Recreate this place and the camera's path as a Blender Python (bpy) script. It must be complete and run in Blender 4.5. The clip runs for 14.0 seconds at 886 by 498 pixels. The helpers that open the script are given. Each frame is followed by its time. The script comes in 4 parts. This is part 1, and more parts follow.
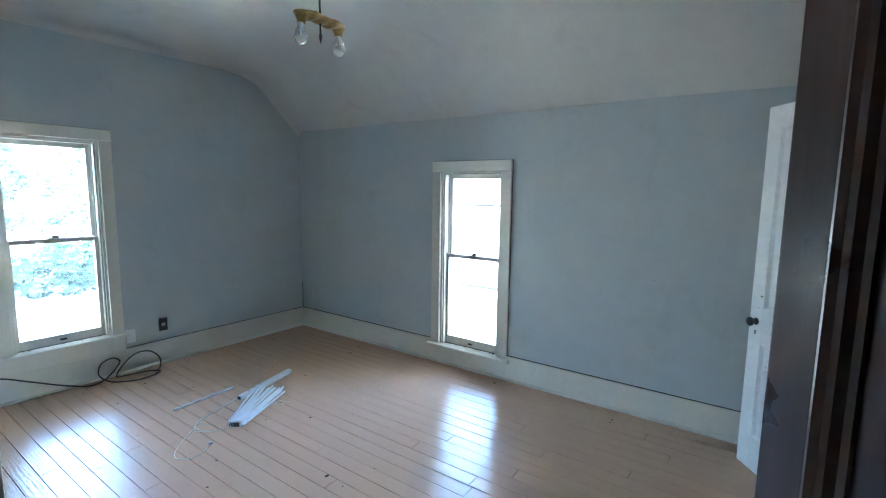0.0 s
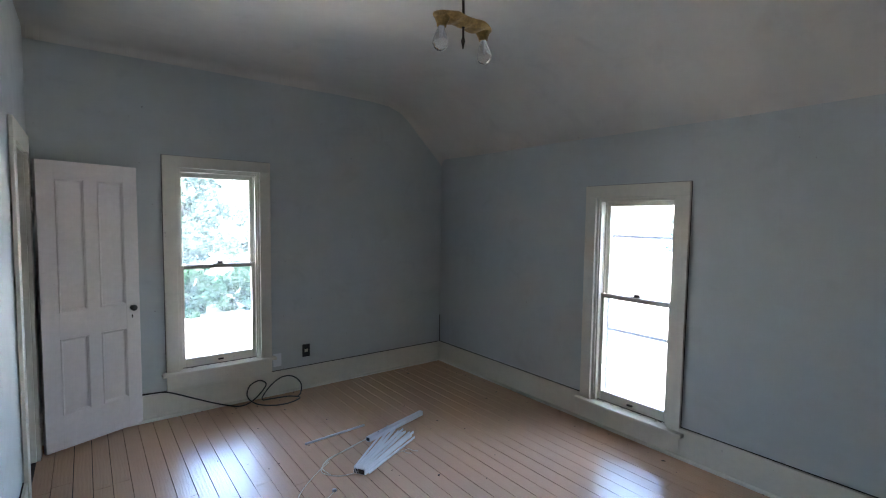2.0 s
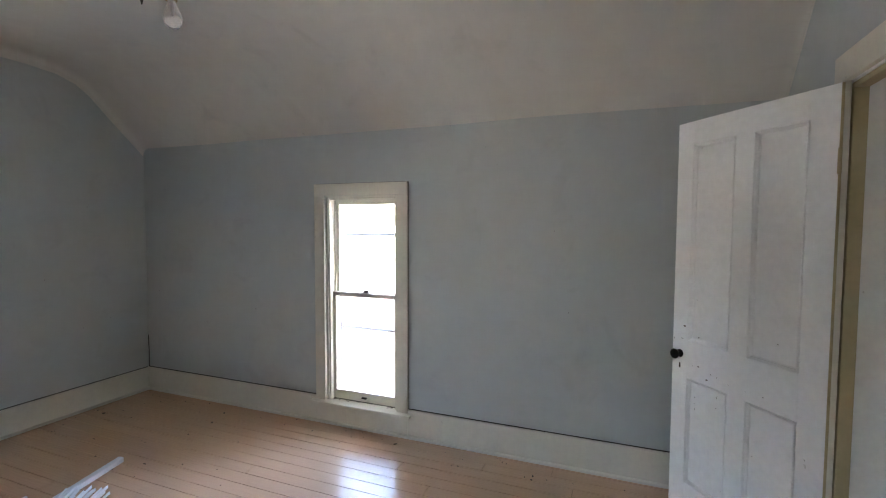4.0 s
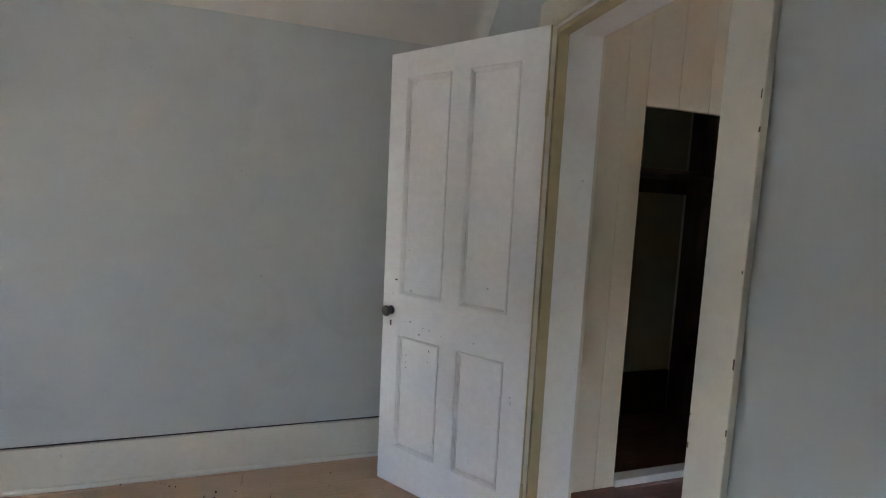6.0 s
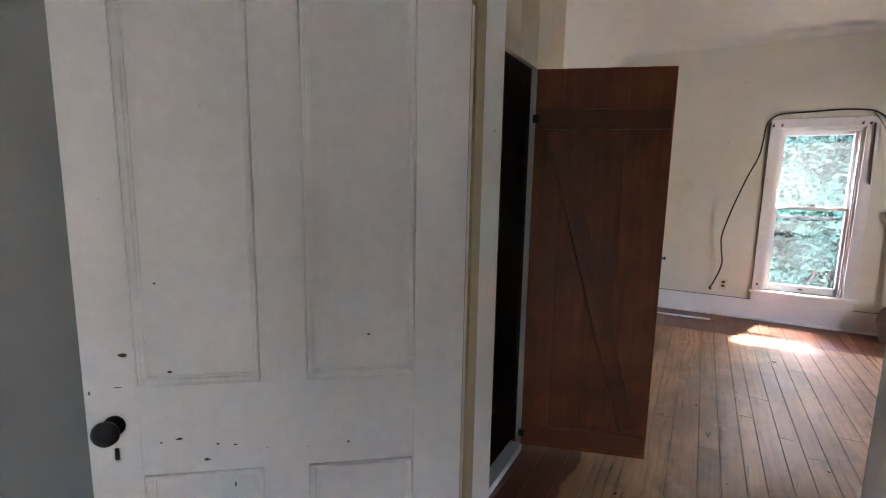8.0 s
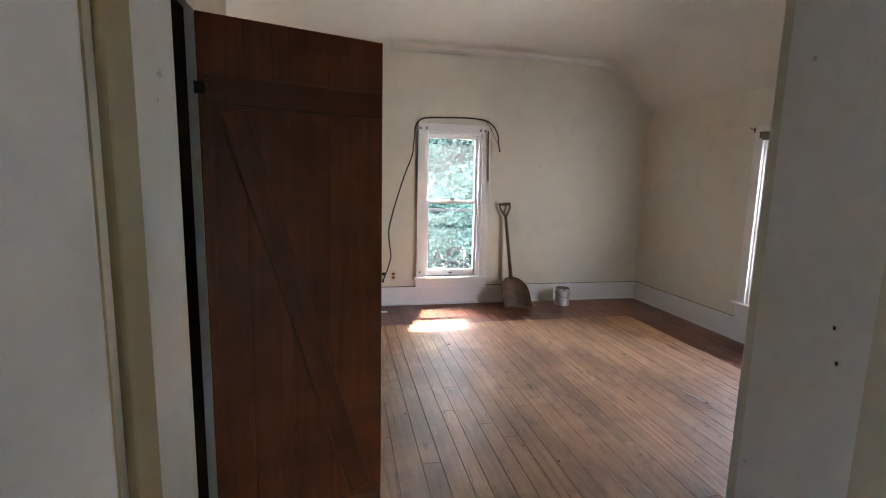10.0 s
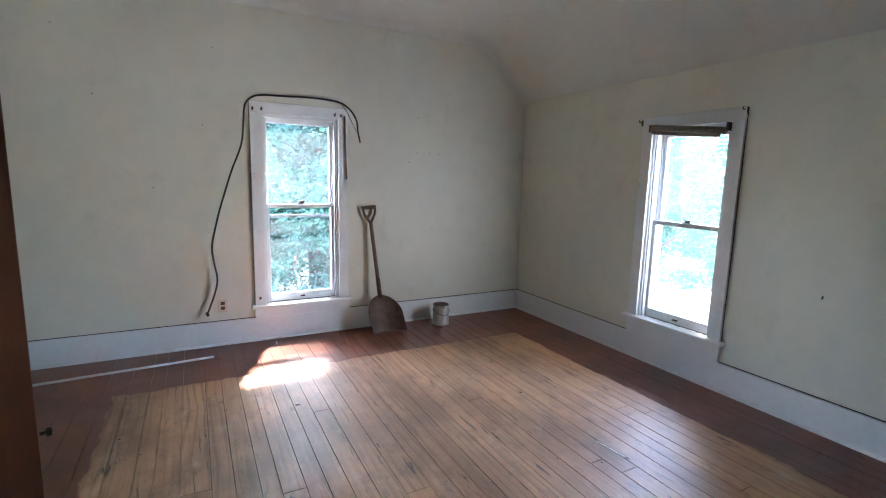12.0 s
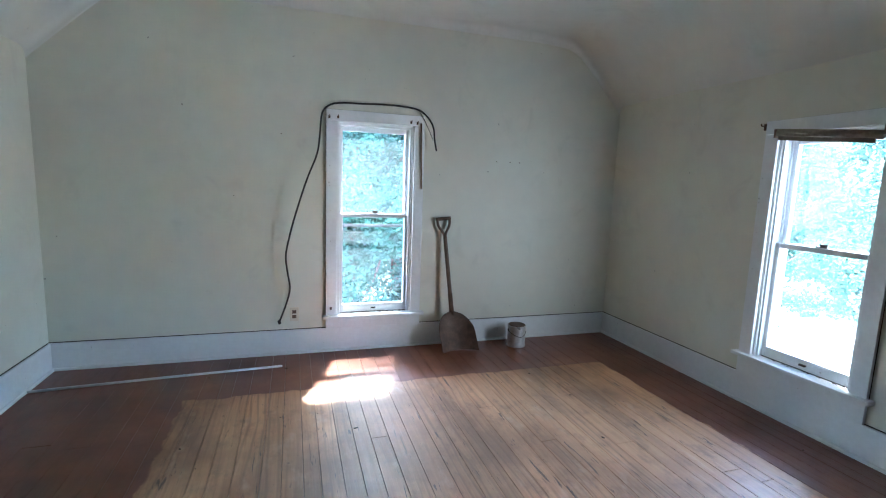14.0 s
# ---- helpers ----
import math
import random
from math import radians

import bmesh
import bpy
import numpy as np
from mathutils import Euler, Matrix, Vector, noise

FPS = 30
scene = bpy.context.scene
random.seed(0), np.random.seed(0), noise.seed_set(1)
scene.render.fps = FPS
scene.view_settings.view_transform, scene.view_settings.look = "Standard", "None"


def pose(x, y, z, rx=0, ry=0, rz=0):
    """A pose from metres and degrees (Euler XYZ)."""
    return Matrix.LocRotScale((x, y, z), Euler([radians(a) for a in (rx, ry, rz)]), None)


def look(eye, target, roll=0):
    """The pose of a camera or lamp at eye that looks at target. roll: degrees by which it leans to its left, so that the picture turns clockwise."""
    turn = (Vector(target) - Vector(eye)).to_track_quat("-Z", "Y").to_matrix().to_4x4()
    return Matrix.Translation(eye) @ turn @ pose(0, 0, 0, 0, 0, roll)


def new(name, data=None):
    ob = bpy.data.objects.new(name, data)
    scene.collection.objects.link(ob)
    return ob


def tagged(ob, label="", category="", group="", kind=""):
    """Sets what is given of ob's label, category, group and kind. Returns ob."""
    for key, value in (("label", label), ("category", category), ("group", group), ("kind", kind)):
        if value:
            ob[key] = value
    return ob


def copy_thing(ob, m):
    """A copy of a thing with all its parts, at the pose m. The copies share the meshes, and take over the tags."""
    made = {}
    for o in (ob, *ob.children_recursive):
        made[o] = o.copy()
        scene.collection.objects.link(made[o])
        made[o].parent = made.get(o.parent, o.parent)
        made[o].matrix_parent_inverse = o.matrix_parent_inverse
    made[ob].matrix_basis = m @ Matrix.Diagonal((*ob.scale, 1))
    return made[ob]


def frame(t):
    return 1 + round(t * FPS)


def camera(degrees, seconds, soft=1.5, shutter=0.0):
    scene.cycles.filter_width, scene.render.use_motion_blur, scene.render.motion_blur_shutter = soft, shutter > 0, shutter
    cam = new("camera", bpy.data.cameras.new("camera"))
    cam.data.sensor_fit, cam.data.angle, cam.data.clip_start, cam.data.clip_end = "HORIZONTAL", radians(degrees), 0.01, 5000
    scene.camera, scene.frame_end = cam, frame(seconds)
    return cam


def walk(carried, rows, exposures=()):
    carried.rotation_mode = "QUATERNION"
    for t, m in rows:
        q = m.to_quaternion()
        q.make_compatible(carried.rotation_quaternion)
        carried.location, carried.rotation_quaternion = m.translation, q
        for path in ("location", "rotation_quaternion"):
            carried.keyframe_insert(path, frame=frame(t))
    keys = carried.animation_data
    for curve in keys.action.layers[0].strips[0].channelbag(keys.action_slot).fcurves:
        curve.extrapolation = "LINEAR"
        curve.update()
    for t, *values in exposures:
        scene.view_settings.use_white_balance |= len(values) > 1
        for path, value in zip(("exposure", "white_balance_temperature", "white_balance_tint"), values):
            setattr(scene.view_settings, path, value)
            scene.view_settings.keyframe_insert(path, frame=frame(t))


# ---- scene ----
PATH = [
    (0, (0.034, 0.173, 1.566), (1.65, 1.324, 1.317), 0.8),
    (0.5, (0.171, 0.3, 1.542), (1.73, 1.523, 1.275), 0.9),
    (1, (0.268, 0.422, 1.538), (1.761, 1.728, 1.283), 1.1),
    (1.5, (0.315, 0.481, 1.554), (1.701, 1.91, 1.359), 0.8),
    (2, (0.334, 0.488, 1.558), (1.547, 2.073, 1.427), 0.8),
    (2.5, (0.329, 0.484, 1.552), (1.447, 2.141, 1.461), 1.1),
    (3, (0.355, 0.507, 1.55), (1.669, 2.012, 1.466), 1.5),
    (3.5, (0.425, 0.494, 1.534), (2.066, 1.633, 1.43), 1.1),
    (4, (0.468, 0.479, 1.524), (2.323, 1.218, 1.416), 0.2),
    (4.2, (0.475, 0.493, 1.5), (2.374, 1.111, 1.392), 0.1),
    (6.5, (1.287, 0.718, 1.362), (3.042, -0.218, 1.151), 2.7),
    (7, (1.622, 0.783, 1.363), (3.155, -0.478, 1.125), 1.7),
    (7.5, (1.908, 0.783, 1.368), (3.16, -0.753, 1.1), 1.2),
    (8, (2.141, 0.676, 1.365), (3.098, -1.055, 1.07), 1.1),
    (8.5, (2.353, 0.61, 1.372), (2.929, -1.28, 1.061), 1.1),
    (9, (2.46, 0.518, 1.378), (2.66, -1.446, 1.059), 1.3),
    (11.3, (2.232, -0.525, 1.407), (1.4, -2.325, 1.15), 1.3),
    (11.5, (2.182, -0.605, 1.411), (1.326, -2.394, 1.15), 1.4),
    (12, (2.069, -0.806, 1.419), (1.137, -2.55, 1.122), 1.5),
    (12.5, (1.983, -0.962, 1.411), (0.959, -2.653, 1.107), 1.3),
    (13, (1.922, -1.023, 1.417), (0.943, -2.739, 1.108), 1.5),
    (13.5, (1.903, -1.038, 1.43), (1.12, -2.857, 1.147), 2.0),
    (14, (1.894, -1.036, 1.44), (1.287, -2.922, 1.165), 2.1),
]
cam = camera(86.8, 14.0, soft=1.1)
walk(cam, [(t, look(eye, aim, lean)) for t, eye, aim, lean in PATH],
     exposures=[(0.0, 6.4, 5400, 3.0), (1.0, 5.95, 5750, 8.0), (2.5, 5.62, 6330, 14.0), (4.2, 6.2, 6880, 17.0), (6.5, 6.25, 6900, 18.0), (7.5, 6.3, 7000, 22.0), (8.0, 6.05, 7000, 22.0), (8.5, 5.95, 7200, 23.0),
                (9.2, 5.95, 7250, 20.0), (11.5, 6.1, 6150, 14.0), (13.0, 6.0, 5580, 5.0), (14.0, 6.12, 5400, 3.0)])

# ---- daylight ----
SUN_TRAVEL = Vector((0.33, 1.05, -1.80))
sky_world = bpy.data.worlds.new("sky")
scene.world = sky_world
sky_world.use_nodes = True
wt = sky_world.node_tree
sky = wt.nodes.new("ShaderNodeTexSky")
sky.sky_type = "NISHITA"
sky.sun_disc = False
sky.sun_elevation = math.atan2(1.80, math.hypot(0.33, 1.05))
sky.sun_rotation = math.atan2(-0.33, -1.05)
sky.air_density, sky.dust_density, sky.ozone_density = 1.0, 2.5, 1.0
wt.links.new(sky.outputs[0], wt.nodes["Background"].inputs[0])
wt.nodes["Background"].inputs[1].default_value = 0.15
sun_data = bpy.data.lights.new("sun", "SUN")
sun_data.energy, sun_data.angle, sun_data.color = 1.4, radians(3.5), (1.0, 0.95, 0.86)
sun = new("sun", sun_data)
sun.matrix_world = look((0, 0, 30), Vector((0, 0, 30)) + SUN_TRAVEL)

# added area lamp in the cream room's west window, standing in for skylight
west_data = bpy.data.lights.new("west_window_fill_lamp", "AREA")
west_data.shape, west_data.size, west_data.size_y = "RECTANGLE", 0.34, 1.20
west_data.energy, west_data.spread, west_data.color = 0.12, radians(115), (0.93, 0.97, 1.0)
west_light = new("west_window_fill_lamp", west_data)
west_light.matrix_world = look((-1.15, -3.02, 1.10), (0.15, -4.28, 1.04))


# ---- materials ----
def mat(name):
    m = bpy.data.materials.new(name)
    m.use_nodes = True
    nt = m.node_tree
    return m, nt, nt.nodes["Principled BSDF"]


def node(nt, kind, **values):
    n = nt.nodes.new(kind)
    for key, value in values.items():
        if key in n.inputs:
            n.inputs[key].default_value = value
    return n


def place(nt, scale=(1, 1, 1), local=False):
    """Coordinates in metres, of the world or of the object itself."""
    mp = nt.nodes.new("ShaderNodeMapping")
    mp.inputs["Scale"].default_value = scale
    if local:
        nt.links.new(nt.nodes.new("ShaderNodeTexCoord").outputs["Object"], mp.inputs[0])
    else:
        nt.links.new(nt.nodes.new("ShaderNodeNewGeometry").outputs["Position"], mp.inputs[0])
    return mp.outputs[0]


def noise_of(nt, vec, scale, detail=4.0, rough=0.55, distort=0.0):
    n = node(nt, "ShaderNodeTexNoise", Scale=scale, Detail=detail, Roughness=rough, Distortion=distort)
    nt.links.new(vec, n.inputs["Vector"])
    return n.outputs["Fac"]


def ramp(nt, fac, stops):
    r = nt.nodes.new("ShaderNodeValToRGB")
    el = r.color_ramp.elements
    while len(el) < len(stops):
        el.new(0.5)
    for e, (p, c) in zip(el, stops):
        e.position = p
        e.color = (c, c, c, 1) if isinstance(c, (int, float)) else (*c, 1)
    nt.links.new(fac, r.inputs[0])
    return r.outputs[0]


def mix(nt, fac, a, b, blend="MIX"):
    n = nt.nodes.new("ShaderNodeMix")
    n.data_type, n.blend_type = "RGBA", blend
    for sock, v in ((n.inputs[0], fac), (n.inputs[6], a), (n.inputs[7], b)):
        if isinstance(v, (int, float)):
            sock.default_value = v
        elif isinstance(v, tuple):
            sock.default_value = (*v, 1)
        else:
            nt.links.new(v, sock)
    return n.outputs[2]


def calc(nt, op, a, b=0.0):
    n = nt.nodes.new("ShaderNodeMath")
    n.operation = op
    for sock, v in zip(n.inputs, (a, b)):
        if isinstance(v, (int, float)):
            sock.default_value = v
        else:
            nt.links.new(v, sock)
    return n.outputs[0]


def bump(nt, bs, height, strength, distance):
    b = node(nt, "ShaderNodeBump", Strength=strength, Distance=distance)
    nt.links.new(height, b.inputs["Height"])
    nt.links.new(b.outputs[0], bs.inputs["Normal"])


def plaster(name, colour, stain, rough=0.6, marks=0.5):
    """Old brushed paint on plaster: broad clouding, scuffs, a few dark nicks, trowel waviness."""
    m, nt, bs = mat(name)
    v = place(nt)
    broad = ramp(nt, noise_of(nt, v, 0.9, 5, 0.6), [(0.35, 0.0), (0.7, 1.0)])
    c = mix(nt, calc(nt, "MULTIPLY", broad, 0.55), colour, stain)
    fine = ramp(nt, noise_of(nt, v, 7, 4, 0.6), [(0.3, 0.97), (0.7, 1.02)])
    c = mix(nt, 1.0, c, fine, "MULTIPLY")
    smear = ramp(nt, noise_of(nt, v, 3.1, 3, 0.7, 0.6), [(0.58, 0.0), (0.76, 1.0)])
    c = mix(nt, calc(nt, "MULTIPLY", smear, 0.22), c, tuple(x * 0.6 for x in stain))
    nick = ramp(nt, noise_of(nt, v, 26, 2, 0.5), [(0.775, 0.0), (0.79, 1.0)])
    c = mix(nt, calc(nt, "MULTIPLY", nick, marks), c, (0.10, 0.09, 0.08))
    nt.links.new(c, bs.inputs["Base Color"])
    nt.links.new(ramp(nt, noise_of(nt, v, 6, 3), [(0.3, rough - 0.1), (0.7, rough + 0.1)]), bs.inputs["Roughness"])
    h = calc(nt, "ADD", noise_of(nt, v, 3.0, 3), calc(nt, "MULTIPLY", noise_of(nt, v, 40, 2), 0.03))
    bump(nt, bs, h, 0.35, 0.012)
    return m


def paint(name, colour, rough=0.4, under=(0.16, 0.12, 0.08), chips=0.6, wear=0.12, local=True):
    """Brush paint on wood: brush marks along z, yellowing, dirt and chips down to the wood."""
    m, nt, bs = mat(name)
    v = place(nt, local=local)
    broad = ramp(nt, noise_of(nt, v, 2.2, 5, 0.6), [(0.35, 0.0), (0.72, 1.0)])
    c = mix(nt, calc(nt, "MULTIPLY", broad, wear), colour, (colour[0] * 0.72, colour[1] * 0.66, colour[2] * 0.55))
    fine = ramp(nt, noise_of(nt, v, 30, 4, 0.65), [(0.3, 0.95), (0.7, 1.02)])
    c = mix(nt, 1.0, c, fine, "MULTIPLY")
    if chips:
        chip = ramp(nt, noise_of(nt, v, 22, 3, 0.55), [(0.735, 0.0), (0.75, 1.0)])
        c = mix(nt, calc(nt, "MULTIPLY", chip, chips), c, under)
    nt.links.new(c, bs.inputs["Base Color"])
    nt.links.new(ramp(nt, noise_of(nt, v, 9, 3), [(0.3, rough - 0.08), (0.7, rough + 0.1)]), bs.inputs["Roughness"])
    st = place(nt, (70, 70, 5), local)
    bump(nt, bs, calc(nt, "ADD", noise_of(nt, st, 1.0, 3), noise_of(nt, v, 12, 3)), 0.22, 0.003)
    return m


def plain(name, colour, rough=0.5, metal=0.0, vary=0.25, scale=40.0, relief=0.1):
    m, nt, bs = mat(name)
    v = place(nt, local=True)
    f = ramp(nt, noise_of(nt, v, scale, 5, 0.65), [(0.3, 1 - vary), (0.7, 1 + vary * 0.5)])
    nt.links.new(mix(nt, 1.0, colour, f, "MULTIPLY"), bs.inputs["Base Color"])
    nt.links.new(ramp(nt, noise_of(nt, v, scale * 0.4, 3), [(0.3, max(0.03, rough - 0.1)), (0.7, rough + 0.1)]), bs.inputs["Roughness"])
    bs.inputs["Metallic"].default_value = metal
    bump(nt, bs, noise_of(nt, v, scale * 1.7, 4), relief, 0.002)
    return m


def varnished(name, dark, light, rough=0.3, spread=0.25):
    """Varnished wood, grain along the object's z."""
    m, nt, bs = mat(name)
    info = nt.nodes.new("ShaderNodeObjectInfo")
    v = place(nt, (26, 26, 1.3), True)
    off = nt.nodes.new("ShaderNodeVectorMath")
    nt.links.new(v, off.inputs[0])
    nt.links.new(calc(nt, "MULTIPLY", info.outputs["Random"], 40), off.inputs[1])
    g = ramp(nt, noise_of(nt, off.outputs[0], 1.0, 5, 0.65, 0.5), [(0.3, dark), (0.72, light)])
    blot = ramp(nt, noise_of(nt, place(nt, local=True), 5, 4), [(0.3, 0.6), (0.7, 1.15)])
    tone = calc(nt, "ADD", 1 - spread / 2, calc(nt, "MULTIPLY", info.outputs["Random"], spread))
    c = mix(nt, 1.0, mix(nt, 1.0, g, blot, "MULTIPLY"), tone, "MULTIPLY")
    nt.links.new(c, bs.inputs["Base Color"])
    nt.links.new(ramp(nt, noise_of(nt, place(nt, local=True), 11, 4), [(0.3, rough - 0.08), (0.7, rough + 0.15)]), bs.inputs["Roughness"])
    bump(nt, bs, noise_of(nt, off.outputs[0], 1.0, 4), 0.25, 0.002)
    return m


def plank_paint(name):
    """Glossy tan floor paint over pine boards that run along y; worn, dusty, the grain telegraphs through."""
    m, nt, bs = mat(name)
    info = nt.nodes.new("ShaderNodeObjectInfo")
    v = place(nt)
    broad = ramp(nt, noise_of(nt, v, 0.8, 5, 0.6), [(0.3, 0.0), (0.75, 1.0)])
    c = mix(nt, broad, (0.62, 0.40, 0.262), (0.56, 0.36, 0.236))
    c = mix(nt, 1.0, c, calc(nt, "ADD", 0.98, calc(nt, "MULTIPLY", info.outputs["Random"], 0.04)), "MULTIPLY")
    grain = noise_of(nt, place(nt, (38, 2.2, 38)), 1.0, 5, 0.65, 1.2)
    c = mix(nt, 1.0, c, ramp(nt, grain, [(0.3, 0.97), (0.7, 1.015)]), "MULTIPLY")
    dust = ramp(nt, noise_of(nt, v, 45, 3, 0.6), [(0.72, 0.0), (0.8, 1.0)])
    c = mix(nt, calc(nt, "MULTIPLY", dust, 0.25), c, (0.25, 0.19, 0.14))
    nt.links.new(c, bs.inputs["Base Color"])
    r = calc(nt, "MULTIPLY", ramp(nt, noise_of(nt, v, 5, 4, 0.65), [(0.35, 0.14), (0.70, 0.26)]), 1.0)
    nt.links.new(r, bs.inputs["Roughness"])
    bs.inputs["Specular IOR Level"].default_value = 0.5
    rings = node(nt, "ShaderNodeTexWave", Scale=5.0, Distortion=9.0, Detail=3.0)
    rings.inputs["Detail Scale"].default_value = 1.2
    nt.links.new(place(nt, (3.2, 0.45, 1)), rings.inputs["Vector"])
    fine = calc(nt, "ADD", calc(nt, "MULTIPLY", noise_of(nt, place(nt, (60, 26, 1)), 1.0, 3, 0.55, 1.0), 0.75), calc(nt, "MULTIPLY", noise_of(nt, v, 9, 3), 0.55))
    h = calc(nt, "ADD", calc(nt, "MULTIPLY", rings.outputs["Fac"], 0.2), calc(nt, "ADD", calc(nt, "MULTIPLY", grain, 0.7), fine))
    bump(nt, bs, h, 0.55, 0.0034)
    return m


def plank_bare(name):
    """Bare worn pine boards along y, with a border of old red-brown varnish round the walls."""
    m, nt, bs = mat(name)
    info = nt.nodes.new("ShaderNodeObjectInfo")
    v = place(nt)

    def own(scale, amount):
        s = nt.nodes.new("ShaderNodeVectorMath")
        nt.links.new(place(nt, scale), s.inputs[0])
        nt.links.new(calc(nt, "MULTIPLY", info.outputs["Random"], amount), s.inputs[1])
        return s.outputs[0]

    grain = noise_of(nt, own((60, 2.2, 60), 60), 1.0, 5, 0.6, 0.8)
    rings = node(nt, "ShaderNodeTexWave", Scale=1.0, Distortion=9.0, Detail=2.0)
    rings.inputs["Detail Scale"].default_value = 0.55
    nt.links.new(own((7.0, 1.6, 7.0), 35), rings.inputs["Vector"])
    c = ramp(nt, grain, [(0.3, (0.46, 0.240, 0.124)), (0.55, (0.55, 0.305, 0.158)), (0.75, (0.60, 0.35, 0.192))])
    late = ramp(nt, rings.outputs["Fac"], [(0.0, 0.55), (0.25, 0.93), (0.42, 1.0)])
    figured = ramp(nt, noise_of(nt, own((2, 0.45, 2), 80), 1.0, 3), [(0.46, 0.0), (0.62, 0.75)])
    c = mix(nt, figured, c, mix(nt, 1.0, c, late, "MULTIPLY"))
    tone = ramp(nt, info.outputs["Random"], [(0.0, 0.60), (0.12, 0.84), (0.8, 0.98), (1.0, 1.10)])
    c = mix(nt, 1.0, c, tone, "MULTIPLY")
    grime = ramp(nt, noise_of(nt, place(nt, (1.3, 0.8, 1)), 1.0, 5, 0.65), [(0.44, 0.0), (0.64, 0.72)])
    c = mix(nt, grime, c, (0.150, 0.080, 0.048))
    blotch = ramp(nt, noise_of(nt, place(nt, (9, 5, 1)), 1.0, 4, 0.7), [(0.53, 0.0), (0.70, 0.6)])
    c = mix(nt, blotch, c, (0.17, 0.098, 0.062))
    pale = ramp(nt, noise_of(nt, place(nt, (7, 3, 1)), 1.0, 4, 0.65), [(0.58, 0.0), (0.72, 0.4)])
    c = mix(nt, pale, c, (0.56, 0.42, 0.30))
    streak = ramp(nt, noise_of(nt, own((34, 3.4, 34), 20), 1.0, 3, 0.6, 0.8), [(0.645, 0.0), (0.69, 0.8)])
    c = mix(nt, streak, c, (0.055, 0.036, 0.028))
    speck = ramp(nt, noise_of(nt, v, 55, 2, 0.5), [(0.735, 0.0), (0.76, 0.7)])
    c = mix(nt, speck, c, (0.06, 0.04, 0.03))
    # varnished border, outside a rectangle with a brushed edge
    sep = nt.nodes.new("ShaderNodeSeparateXYZ")
    nt.links.new(v, sep.inputs[0])
    rag = calc(nt, "MULTIPLY", calc(nt, "SUBTRACT", noise_of(nt, v, 4.0, 4, 0.6), 0.5), 0.13)
    ex = calc(nt, "SUBTRACT", calc(nt, "ABSOLUTE", calc(nt, "SUBTRACT", sep.outputs[0], 1.005)), 1.570)
    ey = calc(nt, "SUBTRACT", calc(nt, "ABSOLUTE", calc(nt, "SUBTRACT", sep.outputs[1], -2.05)), 2.185)
    edge = calc(nt, "ADD", calc(nt, "MAXIMUM", ex, ey), rag)
    border = ramp(nt, calc(nt, "ADD", calc(nt, "MULTIPLY", edge, 20), 0.5), [(0.35, 0.0), (0.65, 0.95)])
    old = ramp(nt, noise_of(nt, v, 1.9, 5, 0.65), [(0.3, (0.080, 0.022, 0.012)), (0.6, (0.165, 0.050, 0.025)), (0.75, (0.26, 0.105, 0.055))])
    c = mix(nt, border, c, old)
    nt.links.new(c, bs.inputs["Base Color"])
    rb = calc(nt, "ADD", 0.38, calc(nt, "MULTIPLY", noise_of(nt, v, 3, 3, 0.5), 0.16))
    nt.links.new(calc(nt, "SUBTRACT", rb, calc(nt, "MULTIPLY", border, 0.12)), bs.inputs["Roughness"])
    bump(nt, bs, calc(nt, "ADD", calc(nt, "MULTIPLY", rings.outputs["Fac"], 0.3), grain), 0.25, 0.003)
    return m


def pane_glass(name, dim, dusty):
    m = bpy.data.materials.new(name)
    m.use_nodes = True
    nt = m.node_tree
    nt.nodes.remove(nt.nodes["Principled BSDF"])
    out = nt.nodes["Material Output"]
    clear = nt.nodes.new("ShaderNodeBsdfTransparent")
    clear.inputs[0].default_value = (0.96, 0.96, 0.96, 1)
    dust = nt.nodes.new("ShaderNodeBsdfTranslucent")
    dust.inputs[0].default_value = (0.75, 0.80, 0.82, 1)
    # dust film, thickened to add the hazy veil of overexposed daylight
    haze_film = nt.nodes.new("ShaderNodeMixShader")
    v = place(nt, local=True)
    nt.links.new(ramp(nt, noise_of(nt, v, 5, 5, 0.65), [(0.3, dim), (0.7, dusty)]), haze_film.inputs[0])
    nt.links.new(clear.outputs[0], haze_film.inputs[1])
    nt.links.new(dust.outputs[0], haze_film.inputs[2])
    gloss = node(nt, "ShaderNodeBsdfGlossy", Roughness=0.02)
    fres = node(nt, "ShaderNodeFresnel", IOR=1.45)
    bump_n = node(nt, "ShaderNodeBump", Strength=0.1, Distance=0.01)
    nt.links.new(noise_of(nt, v, 4, 2), bump_n.inputs["Height"])
    nt.links.new(bump_n.outputs[0], gloss.inputs["Normal"])
    mx = nt.nodes.new("ShaderNodeMixShader")
    nt.links.new(fres.outputs[0], mx.inputs[0])
    nt.links.new(haze_film.outputs[0], mx.inputs[1])
    nt.links.new(gloss.outputs[0], mx.inputs[2])
    nt.links.new(mx.outputs[0], out.inputs[0])
    return m


